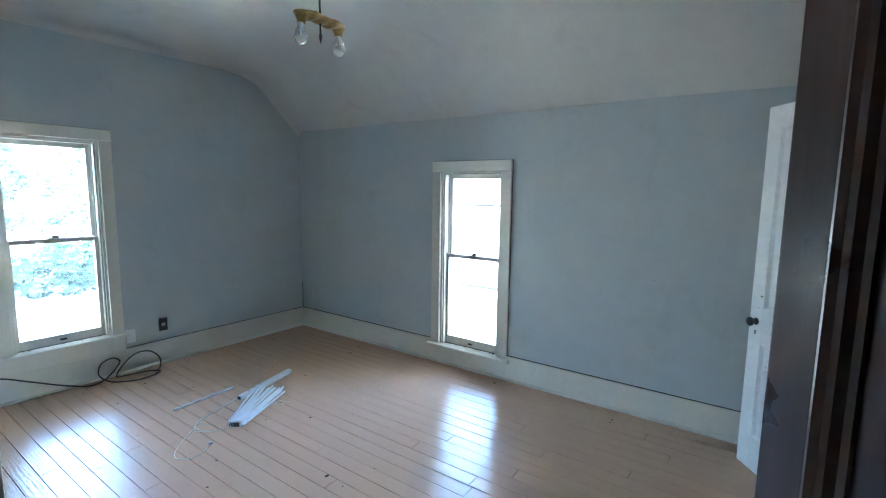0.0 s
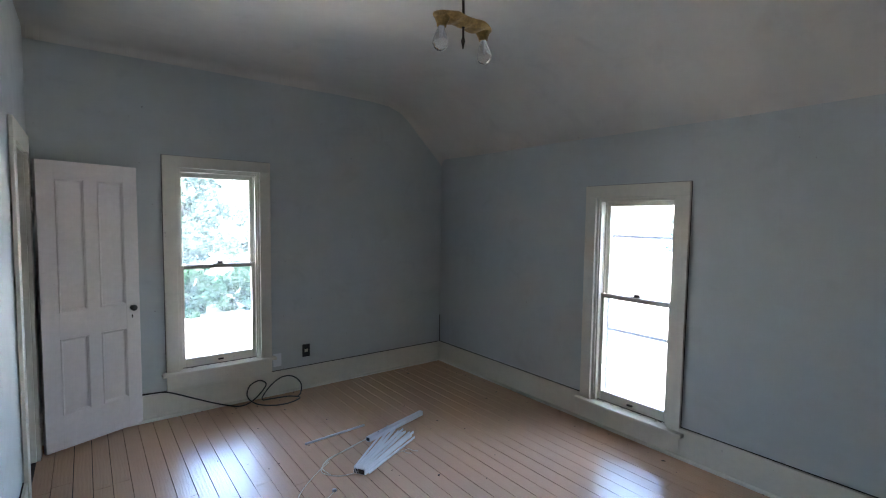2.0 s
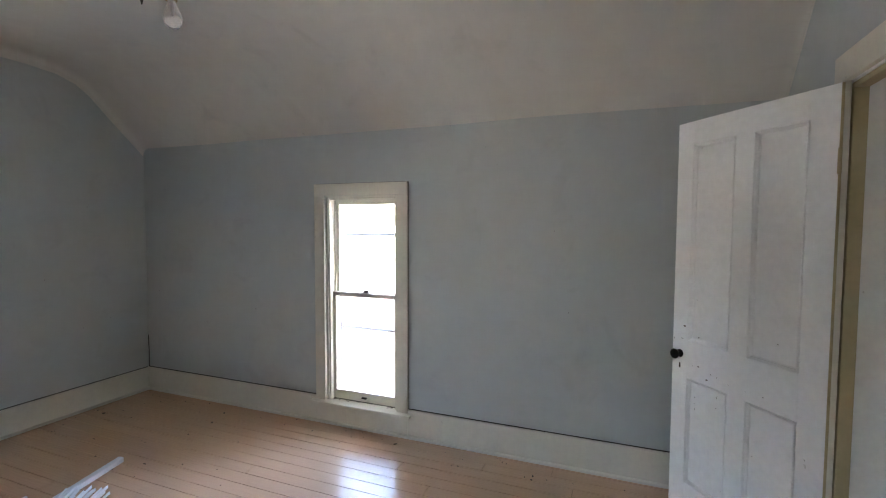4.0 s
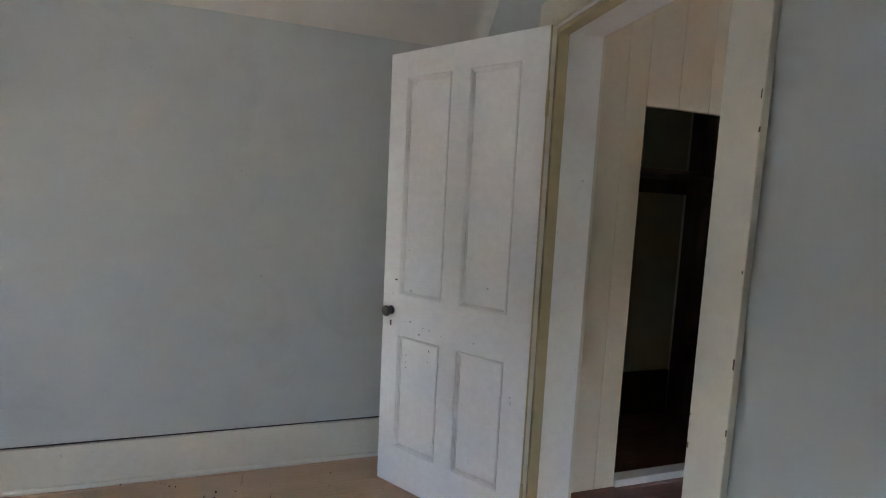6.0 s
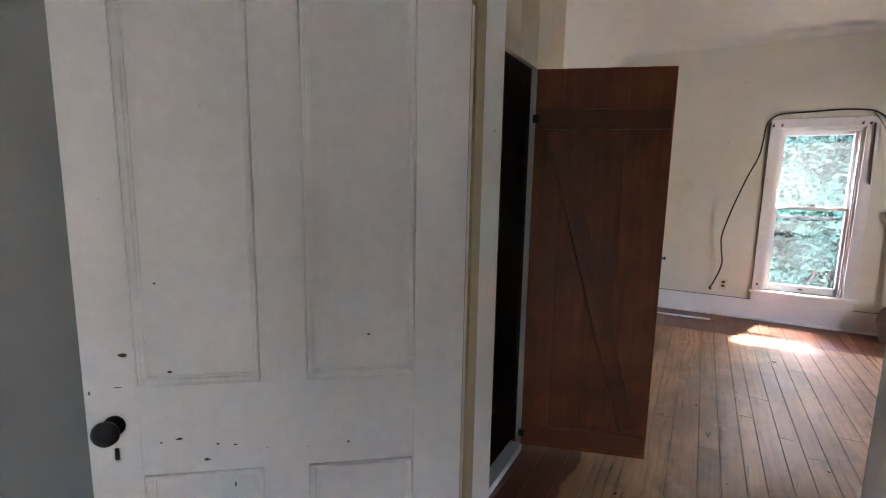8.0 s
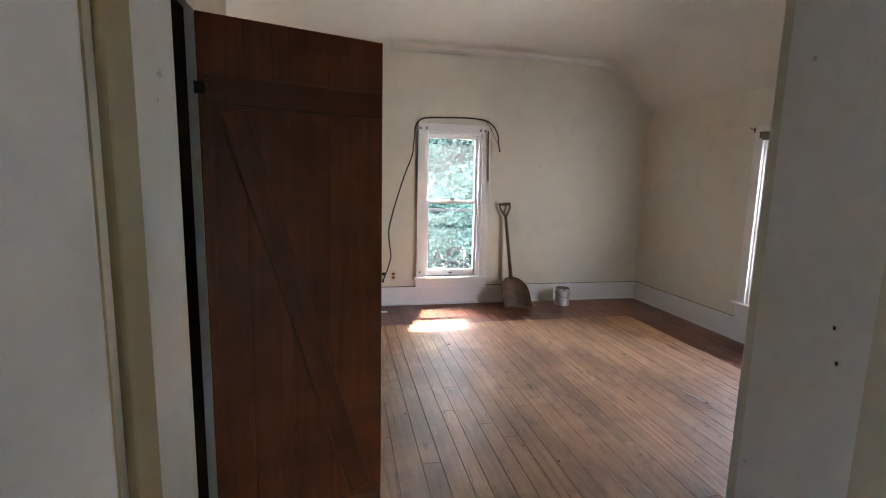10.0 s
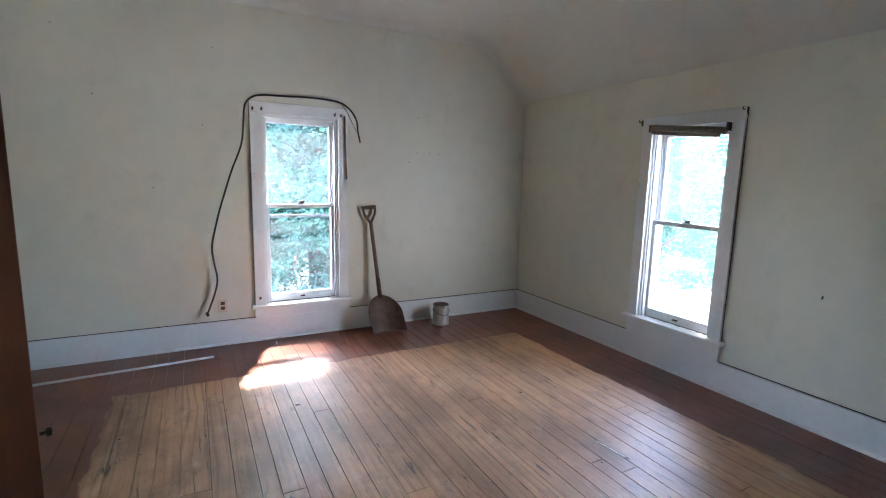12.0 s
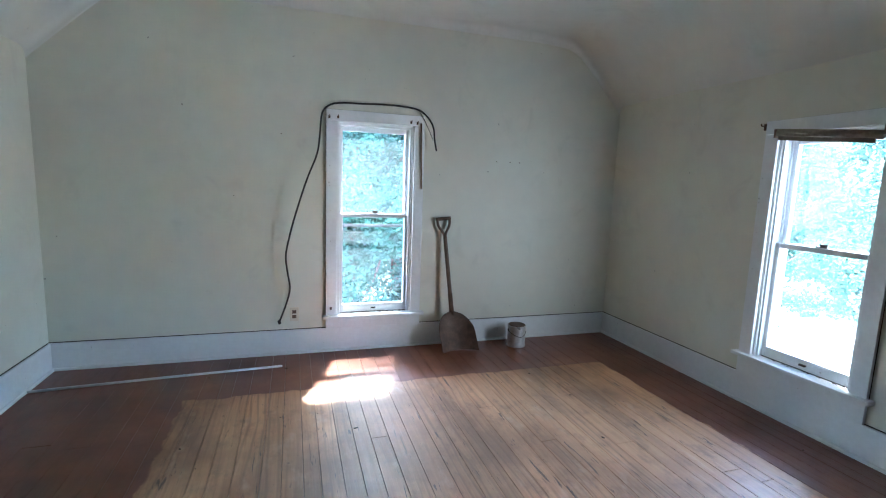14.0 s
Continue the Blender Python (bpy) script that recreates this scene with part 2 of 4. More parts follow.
def leaf_stuff(name, low, high):
    m, nt, bs = mat(name)
    geo = nt.nodes.new("ShaderNodeNewGeometry")
    c = ramp(nt, geo.outputs["Random Per Island"], [(0.0, low), (1.0, high)])
    nt.links.new(c, bs.inputs["Base Color"])
    bs.inputs["Roughness"].default_value = 0.5
    tr = nt.nodes.new("ShaderNodeBsdfTranslucent")
    nt.links.new(c, tr.inputs[0])
    mx = nt.nodes.new("ShaderNodeMixShader")
    mx.inputs[0].default_value = 0.58
    nt.links.new(bs.outputs[0], mx.inputs[1])
    nt.links.new(tr.outputs[0], mx.inputs[2])
    nt.links.new(mx.outputs[0], nt.nodes["Material Output"].inputs[0])
    return m


WALL_BLUE = plaster("blue_plaster", (0.50, 0.532, 0.518), (0.46, 0.485, 0.468))
WALL_CREAM = plaster("cream_plaster", (0.685, 0.680, 0.600), (0.63, 0.62, 0.545))
CEIL_A = plaster("ceiling_paint", (0.63, 0.605, 0.545), (0.58, 0.555, 0.50), 0.75, 0.2)
CEIL_B = plaster("ceiling_paint_pale", (0.69, 0.695, 0.665), (0.635, 0.64, 0.605), 0.75, 0.2)
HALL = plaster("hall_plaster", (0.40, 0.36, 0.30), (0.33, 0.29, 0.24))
TRIM_A = paint("cream_trim_paint", (0.72, 0.68, 0.58), 0.42, chips=0.35)
TRIM_B = paint("white_trim_paint", (0.76, 0.78, 0.80), 0.42, chips=0.5)
DOOR_WHITE = paint("white_door_paint", (0.90, 0.895, 0.885), 0.38, chips=0.3, wear=0.05)
DOOR_PINK = paint("faded_pinkish_door_paint", (0.64, 0.585, 0.555), 0.42, chips=0.2)
EDGE_YELLOW = paint("yellowed_edge_paint", (0.50, 0.41, 0.24), 0.5, chips=0.7, wear=0.5)
BOARD_BEIGE = paint("beige_board_paint", (0.72, 0.63, 0.50), 0.5, chips=0.35)
FLOOR_TAN = plank_paint("tan_floor_paint")
FLOOR_BARE = plank_bare("bare_and_varnished_boards")
BROWN_DOOR = varnished("dark_varnished_wood", (0.040, 0.016, 0.011), (0.085, 0.036, 0.024), 0.30)
BROWN_DOOR.node_tree.nodes["Principled BSDF"].inputs["Specular IOR Level"].default_value = 0.4
BATTEN_WOOD = varnished("red_brown_stained_boards", (0.16, 0.041, 0.013), (0.27, 0.074, 0.024), 0.40, 0.4)
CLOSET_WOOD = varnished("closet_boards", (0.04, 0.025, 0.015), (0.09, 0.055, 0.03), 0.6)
GLASS_A = pane_glass("dusty_window_glass", 0.016, 0.034)
GLASS_B = pane_glass("window_glass", 0.009, 0.018)
STORM = plain("weathered_aluminium", (0.16, 0.165, 0.17), 0.5, 0.3)
BLACK = plain("black_rubber", (0.018, 0.016, 0.015), 0.45)
DARK_METAL = plain("dark_metal", (0.05, 0.042, 0.035), 0.35, 0.7)
BRASS = plain("tarnished_brass", (0.42, 0.28, 0.11), 0.55, 0.7, 0.5, 30, 0.4)
GALV = plain("dented_tin", (0.62, 0.63, 0.63), 0.35, 0.55, 0.3, 18, 0.3)
VINYL = plain("white_vinyl", (0.66, 0.67, 0.68), 0.38, 0.0, 0.06)
STRING = plain("string", (0.72, 0.66, 0.52), 0.8)
RUST = plain("rusted_steel", (0.11, 0.062, 0.040), 0.6, 0.35, 0.5, 16, 0.4)
HANDLE_WOOD = plain("grimy_wood", (0.13, 0.075, 0.045), 0.5, 0.0, 0.4, 25, 0.3)
PLATE = plain("ivory_plate", (0.66, 0.60, 0.48), 0.4, 0.0, 0.1)
BLIND_BROWN = plain("faded_blind_cloth", (0.20, 0.165, 0.12), 0.7, 0.0, 0.3)
DEBRIS = plain("debris", (0.10, 0.065, 0.04), 0.8, 0.0, 0.5)
# near-black colour standing for the shade inside cracks, holes and floor joints
DARK_GAP = plain("painted_gap_shade", (0.035, 0.025, 0.02), 0.9)
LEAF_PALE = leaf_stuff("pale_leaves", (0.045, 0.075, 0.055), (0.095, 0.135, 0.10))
LEAF = leaf_stuff("leaves", (0.050, 0.150, 0.115), (0.100, 0.230, 0.175))
HEDGE = leaf_stuff("hedge_leaves", (0.006, 0.026, 0.010), (0.016, 0.052, 0.022))
BARK = plain("bark", (0.12, 0.095, 0.075), 0.9, 0.0, 0.4, 9, 0.6)


def clear_glass(name):
    m, nt, bs = mat(name)
    bs.inputs["Base Color"].default_value = (1, 1, 1, 1)
    bs.inputs["Transmission Weight"].default_value = 0.9
    bs.inputs["Roughness"].default_value = 0.12
    return m


BULB = clear_glass("bulb_glass")


def ground_stuff(name):
    m, nt, bs = mat(name)
    v = place(nt)
    c = ramp(nt, noise_of(nt, v, 0.25, 6, 0.65), [(0.35, (0.40, 0.38, 0.33)), (0.65, (0.50, 0.48, 0.43))])
    c = mix(nt, ramp(nt, noise_of(nt, v, 5, 4), [(0.4, 0.0), (0.7, 0.5)]), c, (0.32, 0.32, 0.24))
    nt.links.new(c, bs.inputs["Base Color"])
    bs.inputs["Roughness"].default_value = 0.95
    bump(nt, bs, noise_of(nt, v, 12, 4), 0.6, 0.05)
    return m


GROUND = ground_stuff("dry_mown_grass")


# ---- mesh helpers ----
def cuboid(bm, x0, x1, y0, y1, z0, z1):
    r = bmesh.ops.create_cube(bm, size=1)
    for v in r["verts"]:
        v.co = Vector((x0 + (v.co.x + .5) * (x1 - x0), y0 + (v.co.y + .5) * (y1 - y0), z0 + (v.co.z + .5) * (z1 - z0)))
    return r["verts"]


def slab(x0, x1, y0, y1, z0, z1, soft=0.003):
    bm = bmesh.new()
    cuboid(bm, min(x0, x1), max(x0, x1), min(y0, y1), max(y0, y1), min(z0, z1), max(z0, z1))
    if soft:
        bmesh.ops.bevel(bm, geom=bm.edges[:], offset=soft, segments=2, affect="EDGES", profile=0.6)
    return bm


def lathe(profile, steps=24, base=None):
    """A turned shape from (radius, height) pairs round z."""
    bm = base or bmesh.new()
    rings = []
    for r, z in profile:
        rings.append([bm.verts.new((r * math.cos(a), r * math.sin(a), z)) for a in
                      (2 * math.pi * k / steps for k in range(steps))])
    for a, b in zip(rings, rings[1:]):
        for k in range(steps):
            bm.faces.new((a[k], a[(k + 1) % steps], b[(k + 1) % steps], b[k]))
    bm.faces.new(rings[0][::-1])
    bm.faces.new(rings[-1])
    bmesh.ops.recalc_face_normals(bm, faces=bm.faces[:])
    return bm


def tube(points, radius, steps=8, smooth_by=6, taper=None):
    """A round cord or bar through points, smoothed between them."""
    pts = [Vector(p) for p in points]
    if smooth_by > 1 and len(pts) > 2:
        out = []
        for i in range(len(pts) - 1):
            p0, p1, p2, p3 = pts[max(i - 1, 0)], pts[i], pts[i + 1], pts[min(i + 2, len(pts) - 1)]
            for k in range(smooth_by):
                t = k / smooth_by
                out.append(0.5 * ((2 * p1) + (p2 - p0) * t + (2 * p0 - 5 * p1 + 4 * p2 - p3) * t * t
                                  + (3 * p1 - p0 - 3 * p2 + p3) * t ** 3))
        pts = out + [pts[-1]]
    bm = bmesh.new()
    rings, up = [], Vector((0.31, 0.17, 0.93)).normalized()
    for i, p in enumerate(pts):
        d = (pts[min(i + 1, len(pts) - 1)] - pts[max(i - 1, 0)]).normalized()
        side = d.cross(up)
        if side.length < 0.05:
            side = d.cross(Vector((1, 0, 0)))
        side.normalize()
        top = side.cross(d)
        r = radius if taper is None else radius + (taper - radius) * i / (len(pts) - 1)
        rings.append([bm.verts.new(p + (side * math.cos(a) + top * math.sin(a)) * r) for a in
                      (2 * math.pi * k / steps for k in range(steps))])
    for a, b in zip(rings, rings[1:]):
        for k in range(steps):
            bm.faces.new((a[k], a[(k + 1) % steps], b[(k + 1) % steps], b[k]))
    bm.faces.new(rings[0][::-1])
    bm.faces.new(rings[-1])
    bmesh.ops.recalc_face_normals(bm, faces=bm.faces[:])
    for f in bm.faces:
        f.smooth = True
    return bm


def shade_round(bm, angle=0.6):
    for f in bm.faces:
        f.smooth = True
    for e in bm.edges:
        if len(e.link_faces) == 2 and e.calc_face_angle(0) > angle:
            e.smooth = False
    return bm


def thing(name, m, label="", category="", group="", kind=""):
    ob = new(name)
    ob.empty_display_size = 0.1
    ob.matrix_world = m
    return tagged(ob, label, category, group, kind)


def part(name, bm, material, parent=None, label="", at=None):
    me = bpy.data.meshes.new(name)
    bm.to_mesh(me)
    bm.free()
    me.materials.append(material)
    ob = new(name, me)
    if parent:
        ob.parent = parent
    if at is not None:
        ob.matrix_basis = at
    if label:
        ob["label"] = label
    return ob


def with_holes(bm, axis, a0, a1, b0, b1, z0, z1, holes):
    """A wall along an axis, from a0 to a1, thick from b0 to b1, with holes (a, a, z, z) in order along it."""
    def put(p, q, r, s):
        if q - p > 1e-4 and s - r > 1e-4:
            if axis == "x":
                cuboid(bm, p, q, b0, b1, r, s)
            else:
                cuboid(bm, b0, b1, p, q, r, s)
    cur = a0
    for p, q, r, s in sorted(holes):
        put(cur, p, z0, z1)
        put(p, q, z0, r)
        put(p, q, s, z1)
        cur = q
    put(cur, a1, z0, z1)
    return bm


def wall(name, axis, a0, a1, b0, b1, z0, z1, holes, material, label):
    bm = with_holes(bmesh.new(), axis, a0, a1, b0, b1, z0, z1, holes)
    return tagged(part(name, bm, material), label, "wall", kind="structure")


# ---- the plan ----
X_W, X_E, Y_S, Y_N = 0.05, 3.42, -0.25, 4.56        # blue room
BX_W, BX_E, BY_N, BY_S = -1.117, 3.58, -0.45, -4.975  # cream room
CX, CY = 2.858, -1.905                                 # closet's board wall and its end
T = 0.16
WINDOWS = {  # centre, width and height of the casing's outside, stool height, meeting rail, depth of wall
    "window_1": dict(at=(1.195, Y_N), turn=0, w=0.79, top=2.00, stool=0.345, meet=1.145),
    "window_2": dict(at=(X_E, 2.304), turn=-90, w=0.78, top=1.815, stool=0.175, meet=0.985),
    "window_3": dict(at=(1.237, BY_S), turn=180, w=0.81, top=1.996, stool=0.312, meet=1.150),
    "window_4": dict(at=(BX_W, -3.036), turn=90, w=0.785, top=1.925, stool=0.352, meet=1.117),
}
CASE = 0.087


def hole(name):
    d = WINDOWS[name]
    c = d["at"][0] if d["turn"] in (0, 180) else d["at"][1]
    half = d["w"] / 2 - CASE
    return (c - half, c + half, d["stool"] - 0.03, d["top"] - CASE)


wall("wall_north", "x", X_W - 0.13, X_E + T, Y_N, Y_N + T, -0.1, 3.0, [hole("window_1")], WALL_BLUE, "blue-grey painted plaster gable wall with scuffs")
wall("wall_east", "y", Y_S - 0.08, Y_N, X_E, X_E + T, -0.1, 2.35, [hole("window_2")], WALL_BLUE, "blue-grey painted plaster knee wall with scuffs")
wall("wall_west", "y", Y_S - 0.08, Y_N, X_W - 0.13, X_W, -0.1, 3.0, [(-0.215, 0.42, -0.1, 2.02), (3.66, 4.285, -0.1, 1.93)], WALL_BLUE, "blue-grey painted plaster wall with two doorways")
DOOR = (1.805, 2.62, -0.1, 2.05)
wall("wall_middle_north", "x", X_W, X_E, Y_S - 0.08, Y_S, -0.1, 3.0, [DOOR], WALL_BLUE, "blue-grey painted plaster wall with a doorway")
# behind the viewer; darker colour chosen to cut light bounced onto the west wall
wall("wall_middle_south", "x", BX_W, BX_E, BY_N, Y_S - 0.08, -0.1, 3.0, [DOOR], HALL, "plaster wall with a doorway, colour darkened to cut bounced light")
wall("wall_south", "x", BX_W - T, BX_E + 0.13, BY_S - T, BY_S, -0.1, 3.1, [hole("window_3")], WALL_CREAM, "cream painted plaster gable wall with nail marks")
wall("wall_south_west", "y", BY_S, BY_N, BX_W - T, BX_W, -0.1, 2.45, [hole("window_4")], WALL_CREAM, "cream painted plaster knee wall with nail marks")
wall("wall_south_east", "y", BY_S, BY_N, BX_E, BX_E + 0.13, -0.1, 2.45, [], WALL_CREAM, "cream painted plaster knee wall")
wall("wall_closet_end", "x", CX + 0.025, BX_E, CY, CY + 0.05, -0.1, 3.0, [], WALL_CREAM, "cream painted end wall of the closet")
# plain walls, added to close the unseen hall and the small closet
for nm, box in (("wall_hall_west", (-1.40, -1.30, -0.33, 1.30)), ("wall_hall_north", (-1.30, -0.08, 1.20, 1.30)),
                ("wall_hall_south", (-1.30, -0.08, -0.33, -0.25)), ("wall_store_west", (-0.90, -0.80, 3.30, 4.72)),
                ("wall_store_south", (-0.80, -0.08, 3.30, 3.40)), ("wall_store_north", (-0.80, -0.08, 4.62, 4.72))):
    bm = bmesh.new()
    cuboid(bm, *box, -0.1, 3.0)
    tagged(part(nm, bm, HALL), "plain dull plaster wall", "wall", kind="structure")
# added lid over the unseen hall, keeping it dim
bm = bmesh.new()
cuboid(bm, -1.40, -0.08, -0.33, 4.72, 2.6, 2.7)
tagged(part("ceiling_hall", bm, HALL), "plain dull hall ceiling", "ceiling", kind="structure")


def vault(name, profile, y0, y1, top, material, label):
    """A ceiling whose underside follows (x, z) pairs, solid up to top."""
    bm = bmesh.new()
    rows = []
    n, cove, lip = 22, 0.07, 0.02
    ends = [0.0, lip, lip + 0.003, lip + 0.010, lip + 0.020, lip + 0.034, lip + 0.050, lip + cove]
    steps = [y0 + e for e in ends] + [y0 + (y1 - y0) * j / n for j in range(1, n)] + [y1 - e for e in ends[::-1]]
    for y in steps:
        d = min(cove, max(0.0, min(y - y0, y1 - y) - lip))
        sag = cove - math.sqrt(cove ** 2 - (cove - d) ** 2)
        low = [bm.verts.new((x, y, z - sag + 0.010 * noise.noise((x * 1.3, y * 1.1, 3)))) for x, z in profile]
        rows.append(low)
    for a, b in zip(rows, rows[1:]):
        for i in range(len(profile) - 1):
            f = bm.faces.new((a[i], a[i + 1], b[i + 1], b[i]))
            f.smooth = True
    ext = [(profile[0][0], y0), (profile[-1][0], y0), (profile[-1][0], y1), (profile[0][0], y1)]
    cap = [bm.verts.new((x, y, top)) for x, y in ext]
    bm.faces.new(cap)
    bm.faces.new([rows[0][0], cap[0], cap[1]] + rows[0][:0:-1])
    bm.faces.new([rows[-1][-1], cap[2], cap[3]] + rows[-1][:-1])
    bm.faces.new([cap[1], cap[2]] + [r[-1] for r in rows[::-1]])
    bm.faces.new([cap[3], cap[0]] + [r[0] for r in rows])
    bmesh.ops.recalc_face_normals(bm, faces=bm.faces[:])
    return tagged(part(name, bm, material), label, "ceiling", kind="structure")


vault("ceiling_north", [(X_W - 0.01, 2.74), (0.8, 2.742), (1.6, 2.742), (2.2, 2.742), (2.55, 2.738), (2.75, 2.722), (2.88, 2.68), (2.98, 2.61),
                  (3.08, 2.51), (3.25, 2.345), (X_E, 2.183), (X_E + T, 2.03)], Y_S - 0.02, Y_N + 0.02, 3.1, CEIL_A,
      "off-white painted plaster ceiling sloping down to the knee wall")
vault("ceiling_south", [(BX_W - T, 2.07), (BX_W, 2.238), (-0.95, 2.405), (-0.80, 2.56), (-0.70, 2.655), (-0.61, 2.725), (-0.50, 2.768), (-0.30, 2.783), (0.5, 2.786), (1.5, 2.786), (2.3, 2.786),
                  (2.75, 2.783), (2.90, 2.772), (3.02, 2.735), (3.12, 2.67), (3.24, 2.56), (3.42, 2.39), (BX_E, 2.238), (BX_E + 0.13, 2.11)], BY_S - 0.02, BY_N + 0.02, 3.2, CEIL_B,
      "pale painted plaster ceiling sloping down on both sides")
bm = bmesh.new()
cuboid(bm, -1.5, 3.9, -5.4, 4.8, 3.2, 3.3)
tagged(part("roof_deck", bm, HALL), "plain roof deck above the ceilings", "roof", kind="structure")


# ---- windows ----
def window(name, label, material, storm=(), at=(0, 0), turn=0, w=0.8, top=2.0, stool=0.3, meet=1.1):
    """A sash window; local x along the wall, y out of the room."""
    win = thing(name, pose(at[0], at[1], 0, 0, 0, turn), label, "window", kind="structure")
    h, o = w / 2, w / 2 - CASE
    head = top - CASE
    part("casing", slab(-h, -o, -0.022, 0.0, stool + 0.001, head, 0.003), material, win)
    part("casing", slab(o, h, -0.022, 0.0, stool + 0.001, head, 0.003), material, win)
    part("head_casing", slab(-h, h, -0.024, 0.0, head + 0.0005, top, 0.003), material, win)
    part("window_sill", slab(-h - 0.03, h + 0.03, -0.06, 0.055, stool - 0.025, stool, 0.006), material, win, "worn window sill with flaking paint")
    if stool > 0.26:
        part("apron", slab(-h, h, -0.022, 0.0, 0.2035, stool - 0.0255, 0.002), material, win)
    part("jamb", slab(-o, -o + 0.016, 0.001, T + 0.02, stool, head, 0.001), material, win)
    part("jamb", slab(o - 0.016, o, 0.001, T + 0.02, stool, head, 0.001), material, win)
    part("head_jamb", slab(-o + 0.016, o - 0.016, 0.001, T + 0.02, head - 0.016, head, 0.001), material, win)
    part("outer_sill", slab(-o - 0.03, o + 0.03, 0.056, T + 0.07, stool - 0.045, stool - 0.012, 0.003), material, win)
    i = o - 0.016
    for s in (-1, 1):
        part("stop_bead", slab(s * i, s * (i - 0.014), 0.012, 0.046, stool, head - 0.016, 0.004), material, win)
        part("stop_bead", slab(s * i, s * (i - 0.012), 0.087, 0.097, stool, head - 0.016, 0.003), material, win)
    part("stop_bead", slab(-i + 0.014, i - 0.014, 0.012, 0.046, head - 0.030, head - 0.016, 0.004), material, win)
    for nm, y, z0, z1, low in (("lower_sash", 0.048, stool + 0.002, meet + 0.018, 0.070), ("upper_sash", 0.098, meet - 0.018, head - 0.017, 0.034)):
        bm = bmesh.new()
        st = 0.038
        up = 0.034 if nm == "lower_sash" else 0.046
        for bx in ((-i + 0.001, -i + st, z0, z1), (i - st, i - 0.001, z0, z1), (-i + st, i - st, z0, z0 + low), (-i + st, i - st, z1 - up, z1)):
            cuboid(bm, bx[0], bx[1], y, y + 0.036, bx[2], bx[3])
        bmesh.ops.bevel(bm, geom=[e for e in bm.edges], offset=0.003, segments=1, affect="EDGES")
        sash = part(nm, bm, material, win)
        bm = bmesh.new()
        cuboid(bm, -i + st - 0.004, i - st + 0.004, y + 0.016, y + 0.019, z0 + low - 0.004, z1 - up + 0.004)
        g = part("pane", bm, GLASS_A if material is TRIM_A else GLASS_B, sash)
        g.visible_shadow = False
    # catch on the meeting rail, and a lift on the bottom rail
    bm = slab(-0.035, 0.035, 0.052, 0.080, meet + 0.019, meet + 0.026, 0.002)
    cuboid(bm, -0.012, 0.030, 0.058, 0.070, meet + 0.025, meet + 0.042)
    part("sash_lock", bm, DARK_METAL, win, "dark metal sash lock")
    bm = slab(-0.02, 0.02, 0.030, 0.049, stool + 0.030, stool + 0.042, 0.003)
    part("sash_lift", bm, DARK_METAL, win, "dark metal sash lift")
    # the shade below the lower sash, painted as a dark strip
    part("sash_gap_shade", slab(-i, i, 0.045, 0.0485, stool, stool + 0.004, 0), DARK_GAP, win, "dark strip painted as the shade under the lower sash")
    rng = random.Random(len(name) + int(top * 1000))
    bm = bmesh.new()
    for _ in range(26):
        q = pose(rng.uniform(-i, i), rng.uniform(0.018, 0.044), stool + 0.002, rng.uniform(-20, 20), 0, rng.uniform(0, 360)) @ Matrix.Diagonal((rng.uniform(1, 2.6), 1, 0.6, 1))
        bmesh.ops.create_icosphere(bm, subdivisions=1, radius=rng.uniform(0.002, 0.0055), matrix=q)
    part("sill_dirt", bm, DEBRIS, win, "dark paint flakes and dead flies on the sill")
    # thin dark strips paint the crack shadow round the casing
    for s in (-1, 1):
        part("crack", slab(s * h, s * (h + 0.0035), -0.003, 0.0, stool, top, 0), DARK_GAP, win, "dark strip painted as crack shadow beside the casing")
    part("crack", slab(-h, h, -0.003, 0.0, top, top + 0.0035, 0), DARK_GAP, win)
    if storm:
        bm = bmesh.new()
        y = T - 0.005
        for s in (-1, 1):
            cuboid(bm, s * i - 0.018, s * i + 0.018, y, y + 0.02, stool, head)
        for z in storm:
            cuboid(bm, -i + 0.018, i - 0.018, y, y + 0.018, z - 0.013, z + 0.013)
        cuboid(bm, -i + 0.018, i - 0.018, y, y + 0.02, stool, stool + 0.03)
        cuboid(bm, -i + 0.018, i - 0.018, y, y + 0.02, head - 0.03, head)
        part("storm_frame", bm, STORM, win, "thin metal storm window frame")
    return win


window("window_1", "sash window in cream casing looking out on a hedge", TRIM_A, **WINDOWS["window_1"])
window("window_2", "low sash window in cream casing with storm bars outside", TRIM_A, storm=(0.712, 1.440), **WINDOWS["window_2"])
window("window_3", "white sash window with old rod brackets on its casing", TRIM_B, storm=(1.055,), **WINDOWS["window_3"])
window("window_4", "white sash window with a rolled-up blind at its head", TRIM_B, **WINDOWS["window_4"])


